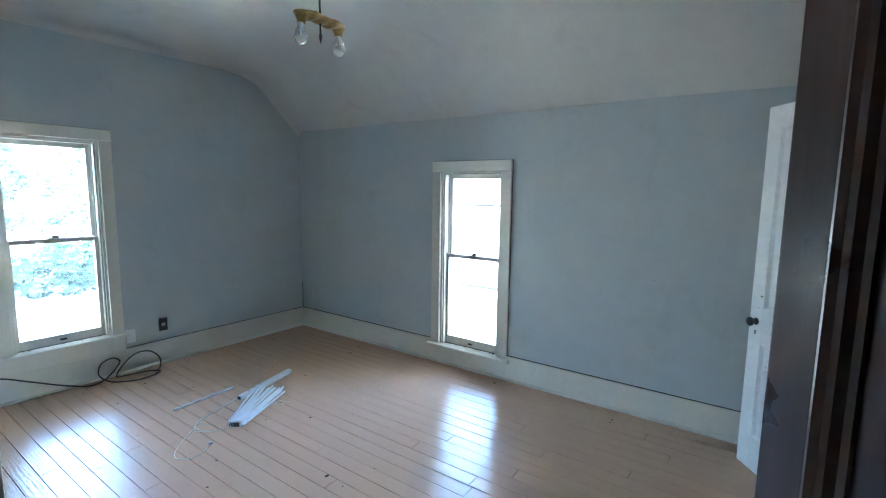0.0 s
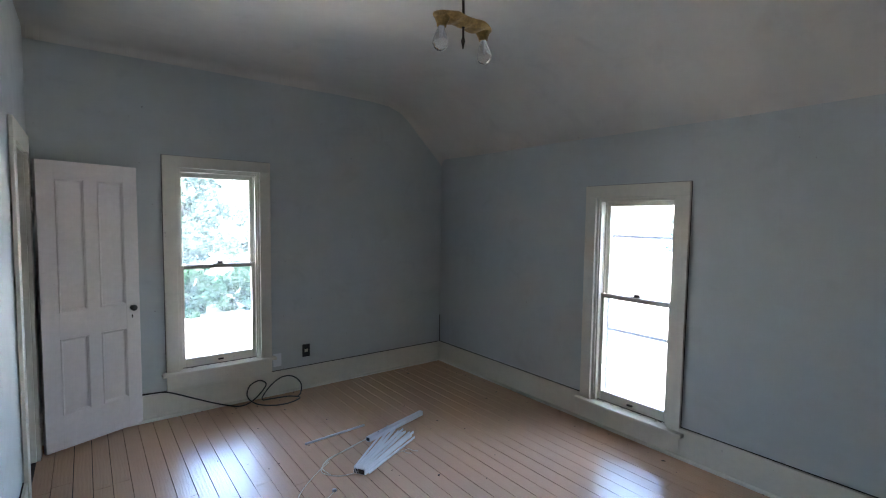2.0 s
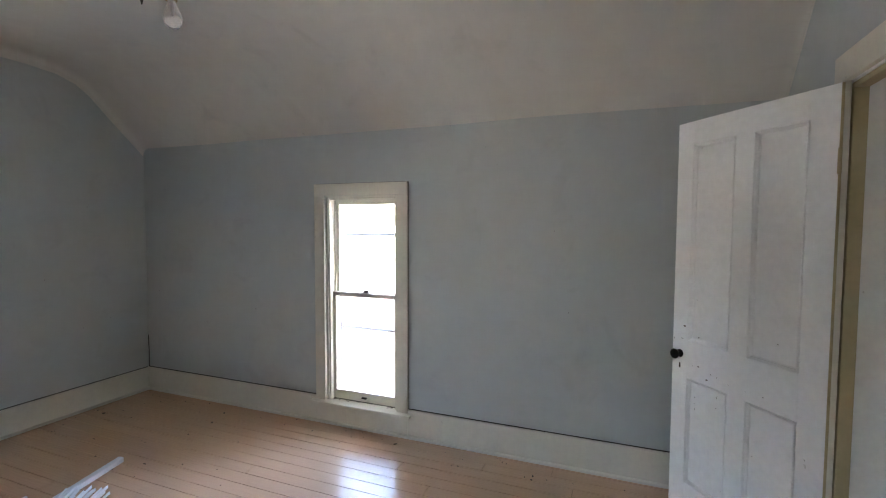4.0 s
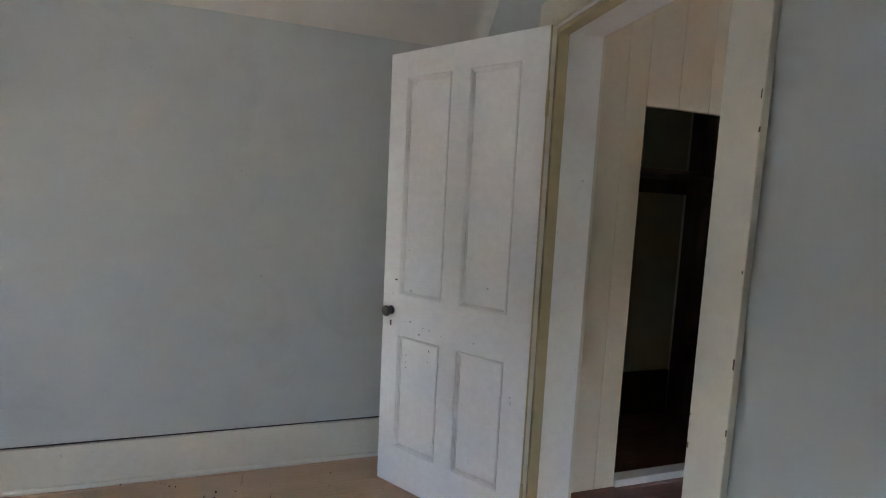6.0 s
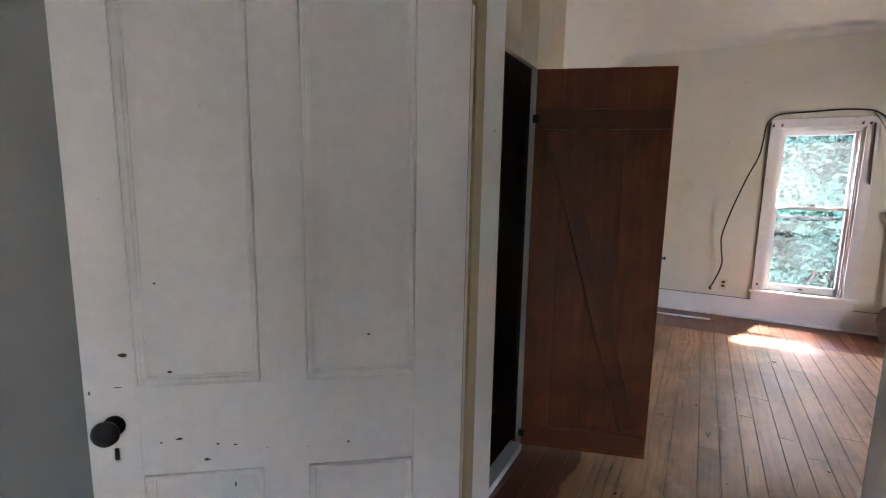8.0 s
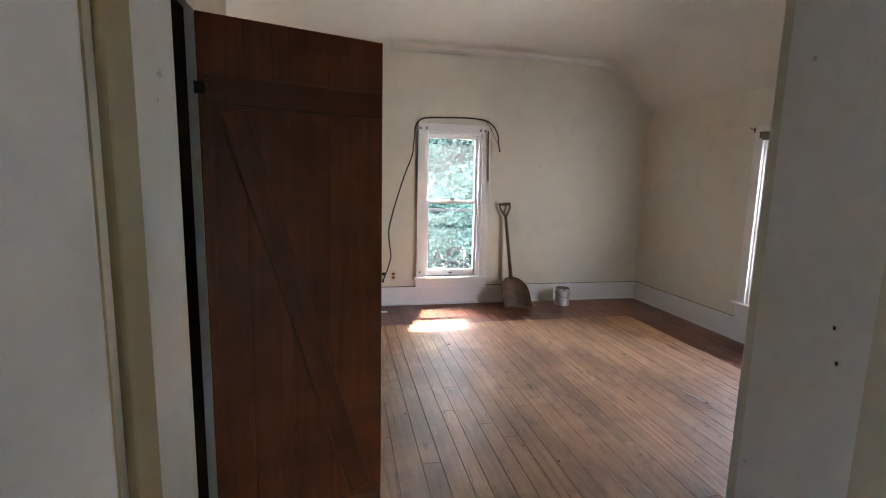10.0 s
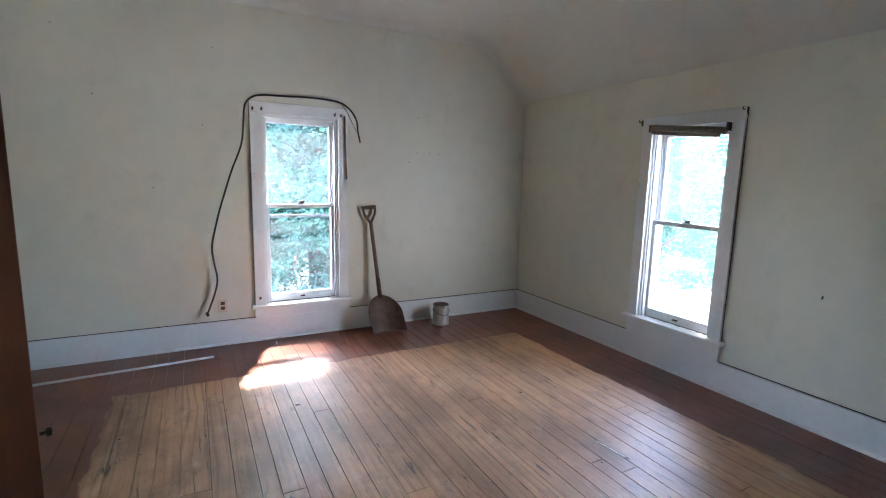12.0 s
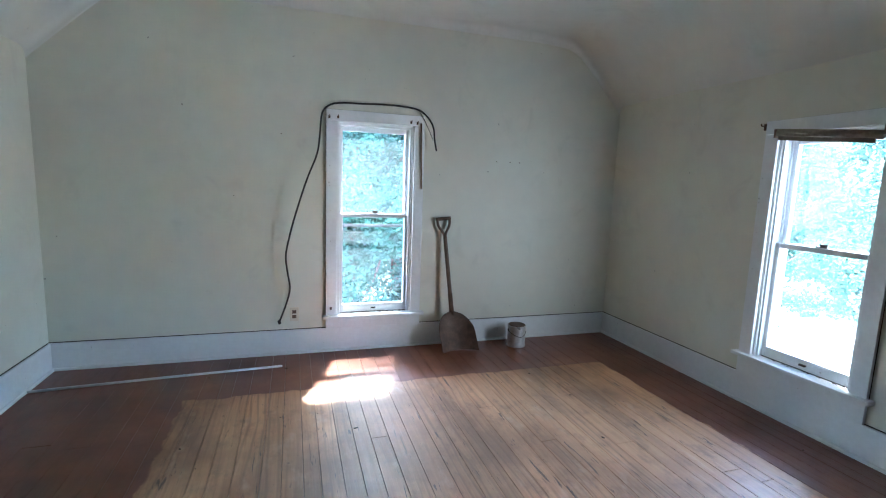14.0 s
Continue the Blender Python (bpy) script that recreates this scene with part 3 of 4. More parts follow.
# ---- baseboards ----
def baseboard(x0, y0, x1, y1, inward, material, label, h=0.203, crack=True):
    """A board along a wall from one point to another, with a cap and a shoe moulding, standing proud on the inward side."""
    L = math.hypot(x1 - x0, y1 - y0)
    base = thing("baseboard", pose(x0, y0, 0, 0, 0, math.degrees(math.atan2(y1 - y0, x1 - x0))), label, "baseboard", kind="structure")
    s = inward
    part("board", slab(0.0, L, 0.0, s * 0.019, 0.0, h, 0.003), material, base)
    bm = bmesh.new()
    pts = [(0.0195, 0.0)] + [(0.0195 + 0.016 * math.cos(a), 0.018 * math.sin(a)) for a in (0, 0.4, 0.8, 1.2, 1.57)]
    ends = []
    for x in (0.0, L):
        ends.append([bm.verts.new((x, s * p, q + 0.0005)) for p, q in pts])
    for k in range(len(pts)):
        bm.faces.new((ends[0][k], ends[0][(k + 1) % len(pts)], ends[1][(k + 1) % len(pts)], ends[1][k]))
    bm.faces.new(ends[0])
    bm.faces.new(ends[1])
    bmesh.ops.recalc_face_normals(bm, faces=bm.faces[:])
    part("shoe_moulding", bm, material, base)
    # dark strip painted as the shade in the open crack between board and plaster
    if not crack:
        return base
    part("gap", slab(0.0, L, 0.0, s * 0.006, h, h + 0.005, 0), DARK_GAP, base, "dark strip painted as the shade of the crack above the board")
    return base


LA, LB = "cream painted baseboard with an open crack above", "white painted baseboard with an open crack above"
W2 = WINDOWS["window_2"]
baseboard(X_W, Y_N, X_E - 0.02, Y_N, -1, TRIM_A, LA)
baseboard(X_E, Y_N, X_E, W2["at"][1] + W2["w"] / 2, -1, TRIM_A, LA)
baseboard(X_E, W2["at"][1] + W2["w"] / 2, X_E, W2["at"][1] - W2["w"] / 2, -1, TRIM_A, "low cream painted baseboard below a window sill", W2["stool"] - 0.0255, False)
baseboard(X_E, W2["at"][1] - W2["w"] / 2, X_E, Y_S, -1, TRIM_A, LA)
baseboard(X_W, 0.53, X_W, 3.55, -1, TRIM_A, LA)
baseboard(2.69, Y_S, X_E - 0.02, Y_S, 1, TRIM_A, LA)
baseboard(X_W, Y_S, 1.702, Y_S, 1, TRIM_A, LA)
baseboard(BX_E, BY_S, BX_W + 0.02, BY_S, -1, TRIM_B, LB)
baseboard(BX_W, BY_S, BX_W, BY_N, -1, TRIM_B, LB)
baseboard(BX_E, CY, BX_E, BY_S + 0.02, -1, TRIM_B, LB)
baseboard(BX_W + 0.02, BY_N, 1.72, BY_N, -1, TRIM_B, LB)


# ---- doors ----
def panel_door(name, m, w, h, material, label, knob_side=1, panels=None, knob_z=0.865, hinges=True, edge=None, knob_size=1.0, bead=(0.018, 0.0135)):
    """A four-panel door leaf; local x from the hinge, thickness from y = -0.036 to 0."""
    door = thing(name, m, label, "door", kind="structure")
    t = 0.036
    cols, rows = panels
    zs = [0.0] + [v for r in rows for v in r] + [h]
    for a, b in ((0.0, cols[0][0]), (cols[-1][1], w)):
        part("stile", slab(a, b, -t, 0.0, 0.0, h, 0.002), material, door)
    for k in range(0, len(zs), 2):
        part("rail", slab(cols[0][0], cols[-1][1], -t + 0.0004, -0.0004, zs[k], zs[k + 1], 0.0005), material, door)
    for r in rows:
        part("muntin", slab(cols[0][1], cols[1][0], -t + 0.0004, -0.0004, r[0], r[1], 0.0005), material, door)
        for c in cols:
            pan = part("panel", slab(c[0], c[1], -t + 0.012, -0.012, r[0], r[1], 0), material, door)
            for face, s in ((-0.012, 1), (-t + 0.012, -1)):
                bm = bmesh.new()
                wd, rise = bead
                # mitred moulding round the panel
                prof = [(0.0013, 0.0), (0.0013, rise * 0.9), (wd * 0.22, rise + 0.001), (wd * 0.42, rise * 0.82), (wd * 0.62, rise * 0.72), (wd * 0.78, rise * 0.34), (wd, rise * 0.26), (wd, 0.0)]
                loops = []
                for p, q in prof:
                    y = face + s * q
                    loops.append([bm.verts.new(v) for v in ((c[0] + p, y, r[0] + p), (c[1] - p, y, r[0] + p), (c[1] - p, y, r[1] - p), (c[0] + p, y, r[1] - p))])
                for la, lb in zip(loops, loops[1:]):
                    for k in range(4):
                        bm.faces.new((la[k], la[(k + 1) % 4], lb[(k + 1) % 4], lb[k]))
                bmesh.ops.recalc_face_normals(bm, faces=bm.faces[:])
                part("moulding", bm, material, pan)
    kx = w - 0.052
    for s, y in ((1, 0.0), (-1, -t)):
        rot = pose(kx, y, knob_z, -90 * s, 0, 0) @ Matrix.Scale(knob_size, 4)
        bm = shade_round(lathe([(0.024, 0.0), (0.024, 0.003), (0.018, 0.006), (0.009, 0.008), (0.008, 0.022), (0.013, 0.025), (0.026, 0.032), (0.030, 0.041), (0.028, 0.049), (0.019, 0.055), (0.006, 0.057)]), 0.9)
        kn = part("knob", bm, BLACK, door, "round black door knob", at=rot)
        part("keyhole", slab(kx - 0.004, kx + 0.004, y, y + s * 0.0015, knob_z - 0.075, knob_z - 0.05, 0), DARK_GAP, door)
    part("latch_plate", slab(w, w + 0.0015, -t + 0.006, -0.006, knob_z - 0.06, knob_z + 0.06, 0), DARK_METAL, door)
    if hinges:
        for z in (0.22, h - 0.28):
            bm = shade_round(lathe([(0.004, -0.048), (0.0065, -0.045), (0.0065, 0.045), (0.004, 0.048)], 12))
            part("hinge", bm, edge or material, door, at=pose(-0.007, 0.004, z))
    if edge:
        part("edge", slab(-0.0015, 0.0, -t + 0.002, -0.001, 0.0, h, 0), edge, door, "yellowed flaking hinge edge")
    return door


D_COLS = ((0.108, 0.335), (0.428, 0.665))
D_ROWS = ((0.19, 0.735), (0.928, 1.910))
door_1 = panel_door("door_1", pose(2.578, -0.214, 0.012, 0, 0, 37.9), 0.763, 2.022, DOOR_WHITE, "white four-panel wooden door standing open, chipped paint, black knob", panels=(D_COLS, D_ROWS), edge=EDGE_YELLOW, knob_z=0.850, knob_size=0.85)
for k, (px, pz, sx, sz) in enumerate(((0.686, 0.997, 0.018, 0.009), (0.627, 0.806, 0.006, 0.005), (0.592, 0.812, 0.014, 0.006), (0.518, 0.796, 0.007, 0.005), (0.484, 0.792, 0.009, 0.004),
                                      (0.540, 0.762, 0.013, 0.007), (0.490, 0.693, 0.004, 0.014), (0.494, 0.640, 0.008, 0.004), (0.620, 0.647, 0.004, 0.008), (0.620, 0.615, 0.004, 0.007), (0.619, 0.588, 0.004, 0.009),
                                      (0.250, 0.782, 0.005, 0.006), (0.420, 0.780, 0.003, 0.003), (0.334, 0.777, 0.003, 0.003), (0.111, 1.442, 0.003, 0.010), (0.624, 1.138, 0.005, 0.005), (0.606, 0.953, 0.012, 0.006),
                                      (0.752, 0.920, 0.004, 0.010), (0.700, 0.930, 0.022, 0.002), (0.07, 0.60, 0.004, 0.006), (0.205, 1.02, 0.007, 0.004), (0.30, 0.50, 0.004, 0.005))):
    rng = random.Random(k)
    deep = -0.0114 if any(c[0] < px < c[1] for c in D_COLS) and any(r[0] < pz < r[1] for r in D_ROWS) else 0.0006
    bm = bmesh.new()
    vs = [bm.verts.new((px + sx * 0.5 * math.cos(q) * rng.uniform(.6, 1.2), deep, pz + sz * 0.5 * math.sin(q) * rng.uniform(.6, 1.2))) for q in (0.8 * i for i in range(8))]
    bm.faces.new(vs)
    bmesh.ops.solidify(bm, geom=bm.faces[:], thickness=0.0004)
    part("paint_chip", bm, HANDLE_WOOD, door_1, "dark chip where paint has flaked")
Q_COLS = ((0.095, 0.255), (0.330, 0.490))
Q_ROWS = ((0.22, 0.72), (0.89, 1.745))
panel_door("door_2", pose(0.088, 4.300, 0.030, 0, 0, 23.0), 0.580, 1.855, DOOR_PINK, "narrow faded white four-panel closet door standing open, small dark knob", panels=(Q_COLS, Q_ROWS), knob_z=0.86, knob_size=0.7)
E_COLS = ((0.110, 0.270), (0.350, 0.548))
E_ROWS = ((0.24, 0.80), (0.98, 1.88))
panel_door("door_3", pose(0.082, -0.200, 0.012, 0, 0, 38.0), 0.600, 2.0, BROWN_DOOR, "dark brown varnished panel door standing open, glossy", panels=(E_COLS, E_ROWS), knob_z=0.90, bead=(0.030, 0.016))


def door_frame(name, m, w, h, depth, material, inner, label, cases=(True, True), both=True, stops=(0.045, 0.08, 0.010), stop_paint=None, flat_side=False):
    """Linings and casings of a doorway; local x across, y through the wall from the room."""
    fr = thing(name, m, label, "door frame", kind="structure")
    part("jamb", slab(0.0, 0.018, -0.004, depth + 0.004, 0.0, h, 0.002), inner, fr)
    part("jamb", slab(w - 0.018, w, -0.004, depth + 0.004, 0.0, h, 0.002), inner, fr)
    part("head_jamb", slab(0.018, w - 0.018, -0.004, depth + 0.004, h - 0.018, h, 0.002), inner, fr)
    s0, s1, sw = stops
    sp = stop_paint or inner
    e = 0.018 + sw
    part("stop", slab(0.018, e, s0, s1, 0.0, h - 0.018, 0.003), sp, fr)
    f = 0.022 if flat_side else e
    part("stop", slab(w - f, w - 0.018, s0, s1, 0.0, h - 0.018, 0.0015), material if flat_side else sp, fr)
    part("stop", slab(e, w - f, s0, s1, h - 0.018 - sw, h - 0.018, 0.003), sp, fr)
    lap = 0.010 if stop_paint is None else e - 0.004
    for y0, y1 in (((-0.024, -0.0045), (depth + 0.0045, depth + 0.024)) if both else ((-0.024, -0.0045),)):
        if cases[0]:
            part("casing", slab(lap - 0.106, lap if y0 < 0 else 0.010, y0, y1, 0.0, h - 0.010, 0.003), material, fr)
        if cases[1]:
            part("casing", slab(w - (0.014 if flat_side or y0 > 0 else lap), w + 0.106 - (0.020 if flat_side else lap), y0, y1, 0.0, h - 0.010, 0.003), material, fr)
        part("head_casing", slab(lap - 0.106 if cases[0] else 0.0, w + 0.106 - (0.020 if flat_side else lap) if cases[1] else w, y0, y1, h - 0.0095, h + 0.096, 0.003), material, fr)
    return fr


frame_1 = door_frame("door_frame_1", pose(2.62, Y_S, 0, 0, 0, 180), 0.815, 2.05, 0.20, TRIM_A, DOOR_WHITE, "cream painted door casing with chipped edges", stops=(0.0, 0.045, 0.021), stop_paint=EDGE_YELLOW, flat_side=True)
door_frame("door_frame_2", pose(X_W, 3.66, 0, 0, 0, 90), 0.625, 1.93, 0.13, TRIM_A, TRIM_A, "cream painted closet door casing", both=False)
door_frame("door_frame_3", pose(X_W, -0.215, 0, 0, 0, 90), 0.635, 2.02, 0.13, TRIM_A, BROWN_DOOR, "door casing of the hall doorway", cases=(False, True), both=False)

rng = random.Random(9)
for k in range(16):
    x, z = rng.choice((0.899, 0.896, 0.805)), rng.uniform(0.15, 1.95)
    part("paint_chip", slab(x - 0.0015, x + rng.uniform(0.0005, 0.002), -0.0246, -0.0238, z, z + rng.uniform(0.004, 0.02), 0), HANDLE_WOOD, frame_1, "dark chip along the casing edge")
for k in range(3):
    y, z = rng.uniform(0.07, 0.18), rng.uniform(0.3, 1.8)
    part("nail_hole", slab(0.7962, 0.7972, y, y + 0.003, z, z + 0.005, 0), DARK_GAP, frame_1)

# ---- closet of beige boards in the cream room ----
clos = thing("closet_wall", pose(CX, BY_N, 0, 0, 0, -90), "beige painted vertical board wall with open seams", "wall", kind="structure")
O0, O1 = 0.885 + BY_N, 1.470 + BY_N
run = 1.905 + BY_N
seams = [0.0, 0.14, 0.32, O0, 0.62, 0.80, O1, 1.22, run]
for a, b in zip(seams, seams[1:]):
    z0 = 1.870 if a >= O0 - 0.001 and b <= O1 + 0.001 else 0.0
    part("board", slab(a + 0.0009, b - 0.0009, 0.0, 0.024, z0, 2.92, 0.002), BOARD_BEIGE, clos)
part("threshold", slab(O0, O1, -0.012, 0.05, 0.0, 0.040, 0.004), TRIM_B, clos, "white painted threshold board")
part("jamb_strip", slab(O1 - 0.0005, O1 - 0.005, -0.003, 0.023, 0.041, 1.869, 0.001), TRIM_B, clos, "white painted jamb strip")
part("backing", slab(0.0, O0, 0.0245, 0.034, 0.0, 2.92, 0), CLOSET_WOOD, clos)
part("backing", slab(O1, run, 0.0245, 0.034, 0.0, 2.92, 0), CLOSET_WOOD, clos)
part("backing", slab(O0, O1, 0.0245, 0.034, 1.87, 2.92, 0), CLOSET_WOOD, clos)
shelf = thing("closet_shelf", pose(3.22, -1.10, 1.60), "dark wooden closet shelf resting on wall cleats", "shelf")
part("shelf_board", slab(-0.06, 0.345, -0.732, 0.628, 0.0, 0.022, 0.003), CLOSET_WOOD, shelf)
part("cleat", slab(0.322, 0.346, -0.720, 0.628, -0.09, -0.001, 0.002), CLOSET_WOOD, shelf)
part("cleat", slab(-0.06, 0.320, -0.733, -0.71, -0.09, -0.001, 0.002), CLOSET_WOOD, shelf)
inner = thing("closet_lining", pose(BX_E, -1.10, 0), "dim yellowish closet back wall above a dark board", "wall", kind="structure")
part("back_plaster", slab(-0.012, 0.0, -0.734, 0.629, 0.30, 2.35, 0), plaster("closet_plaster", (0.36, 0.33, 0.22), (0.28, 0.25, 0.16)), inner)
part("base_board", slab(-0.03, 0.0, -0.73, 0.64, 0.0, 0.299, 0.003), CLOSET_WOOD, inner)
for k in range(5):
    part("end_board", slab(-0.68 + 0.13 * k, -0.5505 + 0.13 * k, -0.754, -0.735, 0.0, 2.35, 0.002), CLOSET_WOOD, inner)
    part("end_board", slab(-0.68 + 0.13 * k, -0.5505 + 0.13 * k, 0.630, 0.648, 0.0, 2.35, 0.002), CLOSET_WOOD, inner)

bd = thing("door_4", pose(2.852, -1.464, 0.037, 0, 0, 197.9), "red-brown stained board door with ledges and brace, standing open", "door", kind="structure")
bw = [0.0, 0.125, 0.265, 0.400, 0.594]
for a, b in zip(bw, bw[1:]):
    part("board", slab(a + 0.0001, b - 0.0001, 0.0, 0.020, 0.0, 1.828, 0.0025), BATTEN_WOOD, bd)
for z in (0.078, 1.606):
    bm = slab(-0.045, 0.045, -0.023, -0.0005, 0.012, 0.582, 0.006)
    part("ledge", bm, BATTEN_WOOD, bd, at=pose(0, 0, z, 0, 90, 0))
p0, p1 = Vector((0.095, 0, 1.545)), Vector((0.500, 0, 0.150))
dl = p1 - p0
bm = slab(-0.042, 0.042, -0.021, -0.0005, -dl.length / 2, dl.length / 2, 0.005)
part("brace", bm, BATTEN_WOOD, bd, at=Matrix.Translation((p0 + p1) / 2) @ pose(0, 0, 0, 0, math.degrees(math.atan2(-dl.x, -dl.z)), 0))
for z in (0.078, 1.606):
    part("strap_hinge", slab(-0.012, 0.018, -0.0275, -0.0235, z - 0.018, z + 0.018, 0.001), DARK_METAL, bd, "dark iron hinge")
part("latch", shade_round(lathe([(0.003, 0.0), (0.003, 0.006), (0.007, 0.008), (0.007, 0.014), (0.003, 0.016)], 12)), DARK_METAL, bd, "small dark knob", at=pose(0.596, 0.010, 0.99, 0, 90, 0))


# ---- things of the blue room ----
def ceiling_lamp(x, y):
    lamp = thing("ceiling_lamp", pose(x, y, 2.74), "tarnished brass two-bulb ceiling lamp hanging on a rod", "lamp")
    part("canopy", shade_round(lathe([(0.058, 0.004), (0.058, -0.006), (0.045, -0.022), (0.018, -0.034), (0.008, -0.036)])), BRASS, lamp)
    bm = tube([(0, 0, -0.03), (0.002, 0.0, -0.15), (-0.001, 0.002, -0.30), (0.001, 0, -0.385)], 0.0055)
    part("rod", bm, DARK_METAL, lamp)
    part("wire", tube([(0.006, 0.002, -0.03), (0.010, 0.004, -0.16), (0.005, 0.007, -0.30), (0.004, 0.004, -0.38)], 0.0035, 6), BLACK, lamp)
    # ornate oval plate, thick in the middle and at its two ends
    bm = bmesh.new()
    n, m = 40, 14
    ring = []
    for k in range(n + 1):
        u = -1 + 2 * k / n
        half = 0.052 * max(0.02, 1 - abs(u) ** 3.2) ** 0.5 * (1 - 0.16 * math.cos(u * 6.28) * (1 - u * u))
        tall = 0.021 * max(0.05, 1 - abs(u) ** 5) ** 0.5 * (1 + 0.16 * math.cos(u * 14))
        z = -0.402 - 0.006 * u * u
        ring.append([bm.verts.new((u * 0.150, half * math.cos(q), z + tall * math.sin(q) * (0.55 if math.sin(q) > 0 else 1.0))) for q in (2 * math.pi * i / m for i in range(m))])
    for a, b in zip(ring, ring[1:]):
        for k in range(m):
            bm.faces.new((a[k], a[(k + 1) % m], b[(k + 1) % m], b[k]))
    bm.faces.new(ring[0])
    bm.faces.new(ring[-1])
    bmesh.ops.recalc_face_normals(bm, faces=bm.faces[:])
    part("arm_plate", shade_round(bm, 1.0), BRASS, lamp, "ornate gilded arm plate")
    part("finial", shade_round(lathe([(0.002, -0.512), (0.006, -0.492), (0.009, -0.480), (0.005, -0.466), (0.0045, -0.430), (0.010, -0.420)], 14)), DARK_METAL, lamp)
    for s in (-1, 1):
        at = pose(s * 0.110, 0, -0.415, 0, -5 * s, 0)
        sock = part("socket", shade_round(lathe([(0.019, -0.036), (0.020, -0.026), (0.027, -0.012), (0.033, 0.004)], 18)), BRASS, lamp, at=at)
        part("bulb", shade_round(lathe([(0.004, -0.132), (0.014, -0.129), (0.024, -0.120), (0.030, -0.106), (0.030, -0.092), (0.025, -0.072), (0.016, -0.052), (0.013, -0.035)], 20)), BULB, sock, "clear glass light bulb")
        part("filament_stem", shade_round(lathe([(0.002, -0.092), (0.005, -0.072), (0.006, -0.037)], 8)), VINYL, sock)
    return lamp


lamp = ceiling_lamp(1.575, 1.995)
lamp.matrix_world = pose(1.575, 1.995, 2.756, 0, 0, 2)

blind = thing("fallen_blind", pose(0, 0, 0), "bundle of white vinyl blind slats lying fanned on the floor", "blind", group="fallen window blind")
p0, p1 = Vector((1.615, 2.965, 0.0)), Vector((2.10, 3.285, 0.0))
rng = random.Random(4)
for k in range(18):
    a = k / 17
    start = p0 + Vector((0.040 - 0.065 * a, -0.040 + 0.060 * a, 0))
    end = p1 + Vector((0.062 - 0.115 * a + rng.uniform(-.02, .02), -0.115 + 0.205 * a + rng.uniform(-.01, .01), 0))
    d = end - start
    bm = bmesh.new()
    prof = [(-0.0085, 0.0), (-0.004, 0.0016), (0.0, 0.0022), (0.004, 0.0016), (0.0085, 0.0)]
    low = []
    for x in (0.0, d.length):
        low.append([bm.verts.new((x, p, q)) for p, q in prof] + [bm.verts.new((x, p, q - 0.0009)) for p, q in prof[::-1]])
    for i in range(10):
        bm.faces.new((low[0][i], low[0][(i + 1) % 10], low[1][(i + 1) % 10], low[1][i]))
    bm.faces.new(low[0])
    bm.faces.new(low[1])
    bmesh.ops.recalc_face_normals(bm, faces=bm.faces[:])
    part("slat", bm, VINYL, blind, at=Matrix.Translation(start + Vector((0, 0, 0.013 + 0.014 * (k % 3)))) @ pose(0, 0, 0, rng.uniform(66, 88), rng.uniform(0.6, 1.4), math.degrees(math.atan2(d.y, d.x))))
d = p1 - p0
turn = math.degrees(math.atan2(d.y, d.x))
part("bottom_rail", slab(0.0, 0.13, -0.040, 0.040, 0.001, 0.040, 0.004), VINYL, blind, "stacked slat ends", at=Matrix.Translation(p0) @ pose(0, 0, 0, 0, 0, turn))
# dark face painted as the shade in the stack's open end
part("stack_end_shade", slab(-0.003, -0.0002, -0.034, 0.034, 0.006, 0.034, 0.001), DARK_METAL, blind, "dark face painted as the shaded opening of the stack", at=Matrix.Translation(p0) @ pose(0, 0, 0, 0, 0, turn))
for off in (0.02, 0.07):
    q = p0 + d * 0.45 + Vector((0.06 + off, -0.09, 0.02))
    part("ladder_string", tube([q, q + Vector((0.03, -0.02, 0.015)), q + Vector((0.07, -0.015, -0.012)), q + Vector((0.10, -0.03, -0.016))], 0.0022, 6), STRING, blind)

rail = thing("blind_headrail", pose(1.895, 3.315, 0.001, 0, 0, 15.5), "white metal blind headrail lying on the floor", "blind", group="fallen window blind")
bm = bmesh.new()
prof = [(-0.02, 0.03), (-0.021, 0.004), (-0.017, 0.0), (0.017, 0.0), (0.021, 0.004), (0.02, 0.03), (0.012, 0.034), (-0.012, 0.034)]
ends = [[bm.verts.new((x, p, q)) for p, q in prof] for x in (-0.04, 0.535)]
for i in range(8):
    bm.faces.new((ends[0][i], ends[0][(i + 1) % 8], ends[1][(i + 1) % 8], ends[1][i]))
for e in ends:
    bm.faces.new(e)
bmesh.ops.recalc_face_normals(bm, faces=bm.faces[:])
part("rail_body", bm, VINYL, rail)
# black pieces paint the shade in the rail's open end and screw hole
part("end_opening_shade", slab(-0.0415, -0.0402, -0.014, 0.014, 0.006, 0.028, 0), BLACK, rail)
part("mounting_hole_shade", shade_round(lathe([(0.006, 0.0), (0.006, 0.0012)], 12)), BLACK, rail, at=pose(0.06, 0, 0.0338))

wand = thing("blind_wand", pose(0, 0, 0), "thin white blind rod lying on the floor", "rod", group="fallen window blind")
part("rod", tube([(1.488, 3.51, 0.008), (1.72, 3.525, 0.008), (1.950, 3.540, 0.008)], 0.008, 8, 1), VINYL, wand)
cords = thing("tangled_cord", pose(0, 0, 0), "loose cream blind cords trailing over the floor", "cord", group="fallen window blind")
part("strand", tube([(1.86, 3.33, 0.012), (1.72, 3.30, 0.004), (1.52, 3.22, 0.003), (1.44, 3.12, 0.003), (1.50, 3.02, 0.003), (1.60, 2.985, 0.006)], 0.003, 6), STRING, cords)
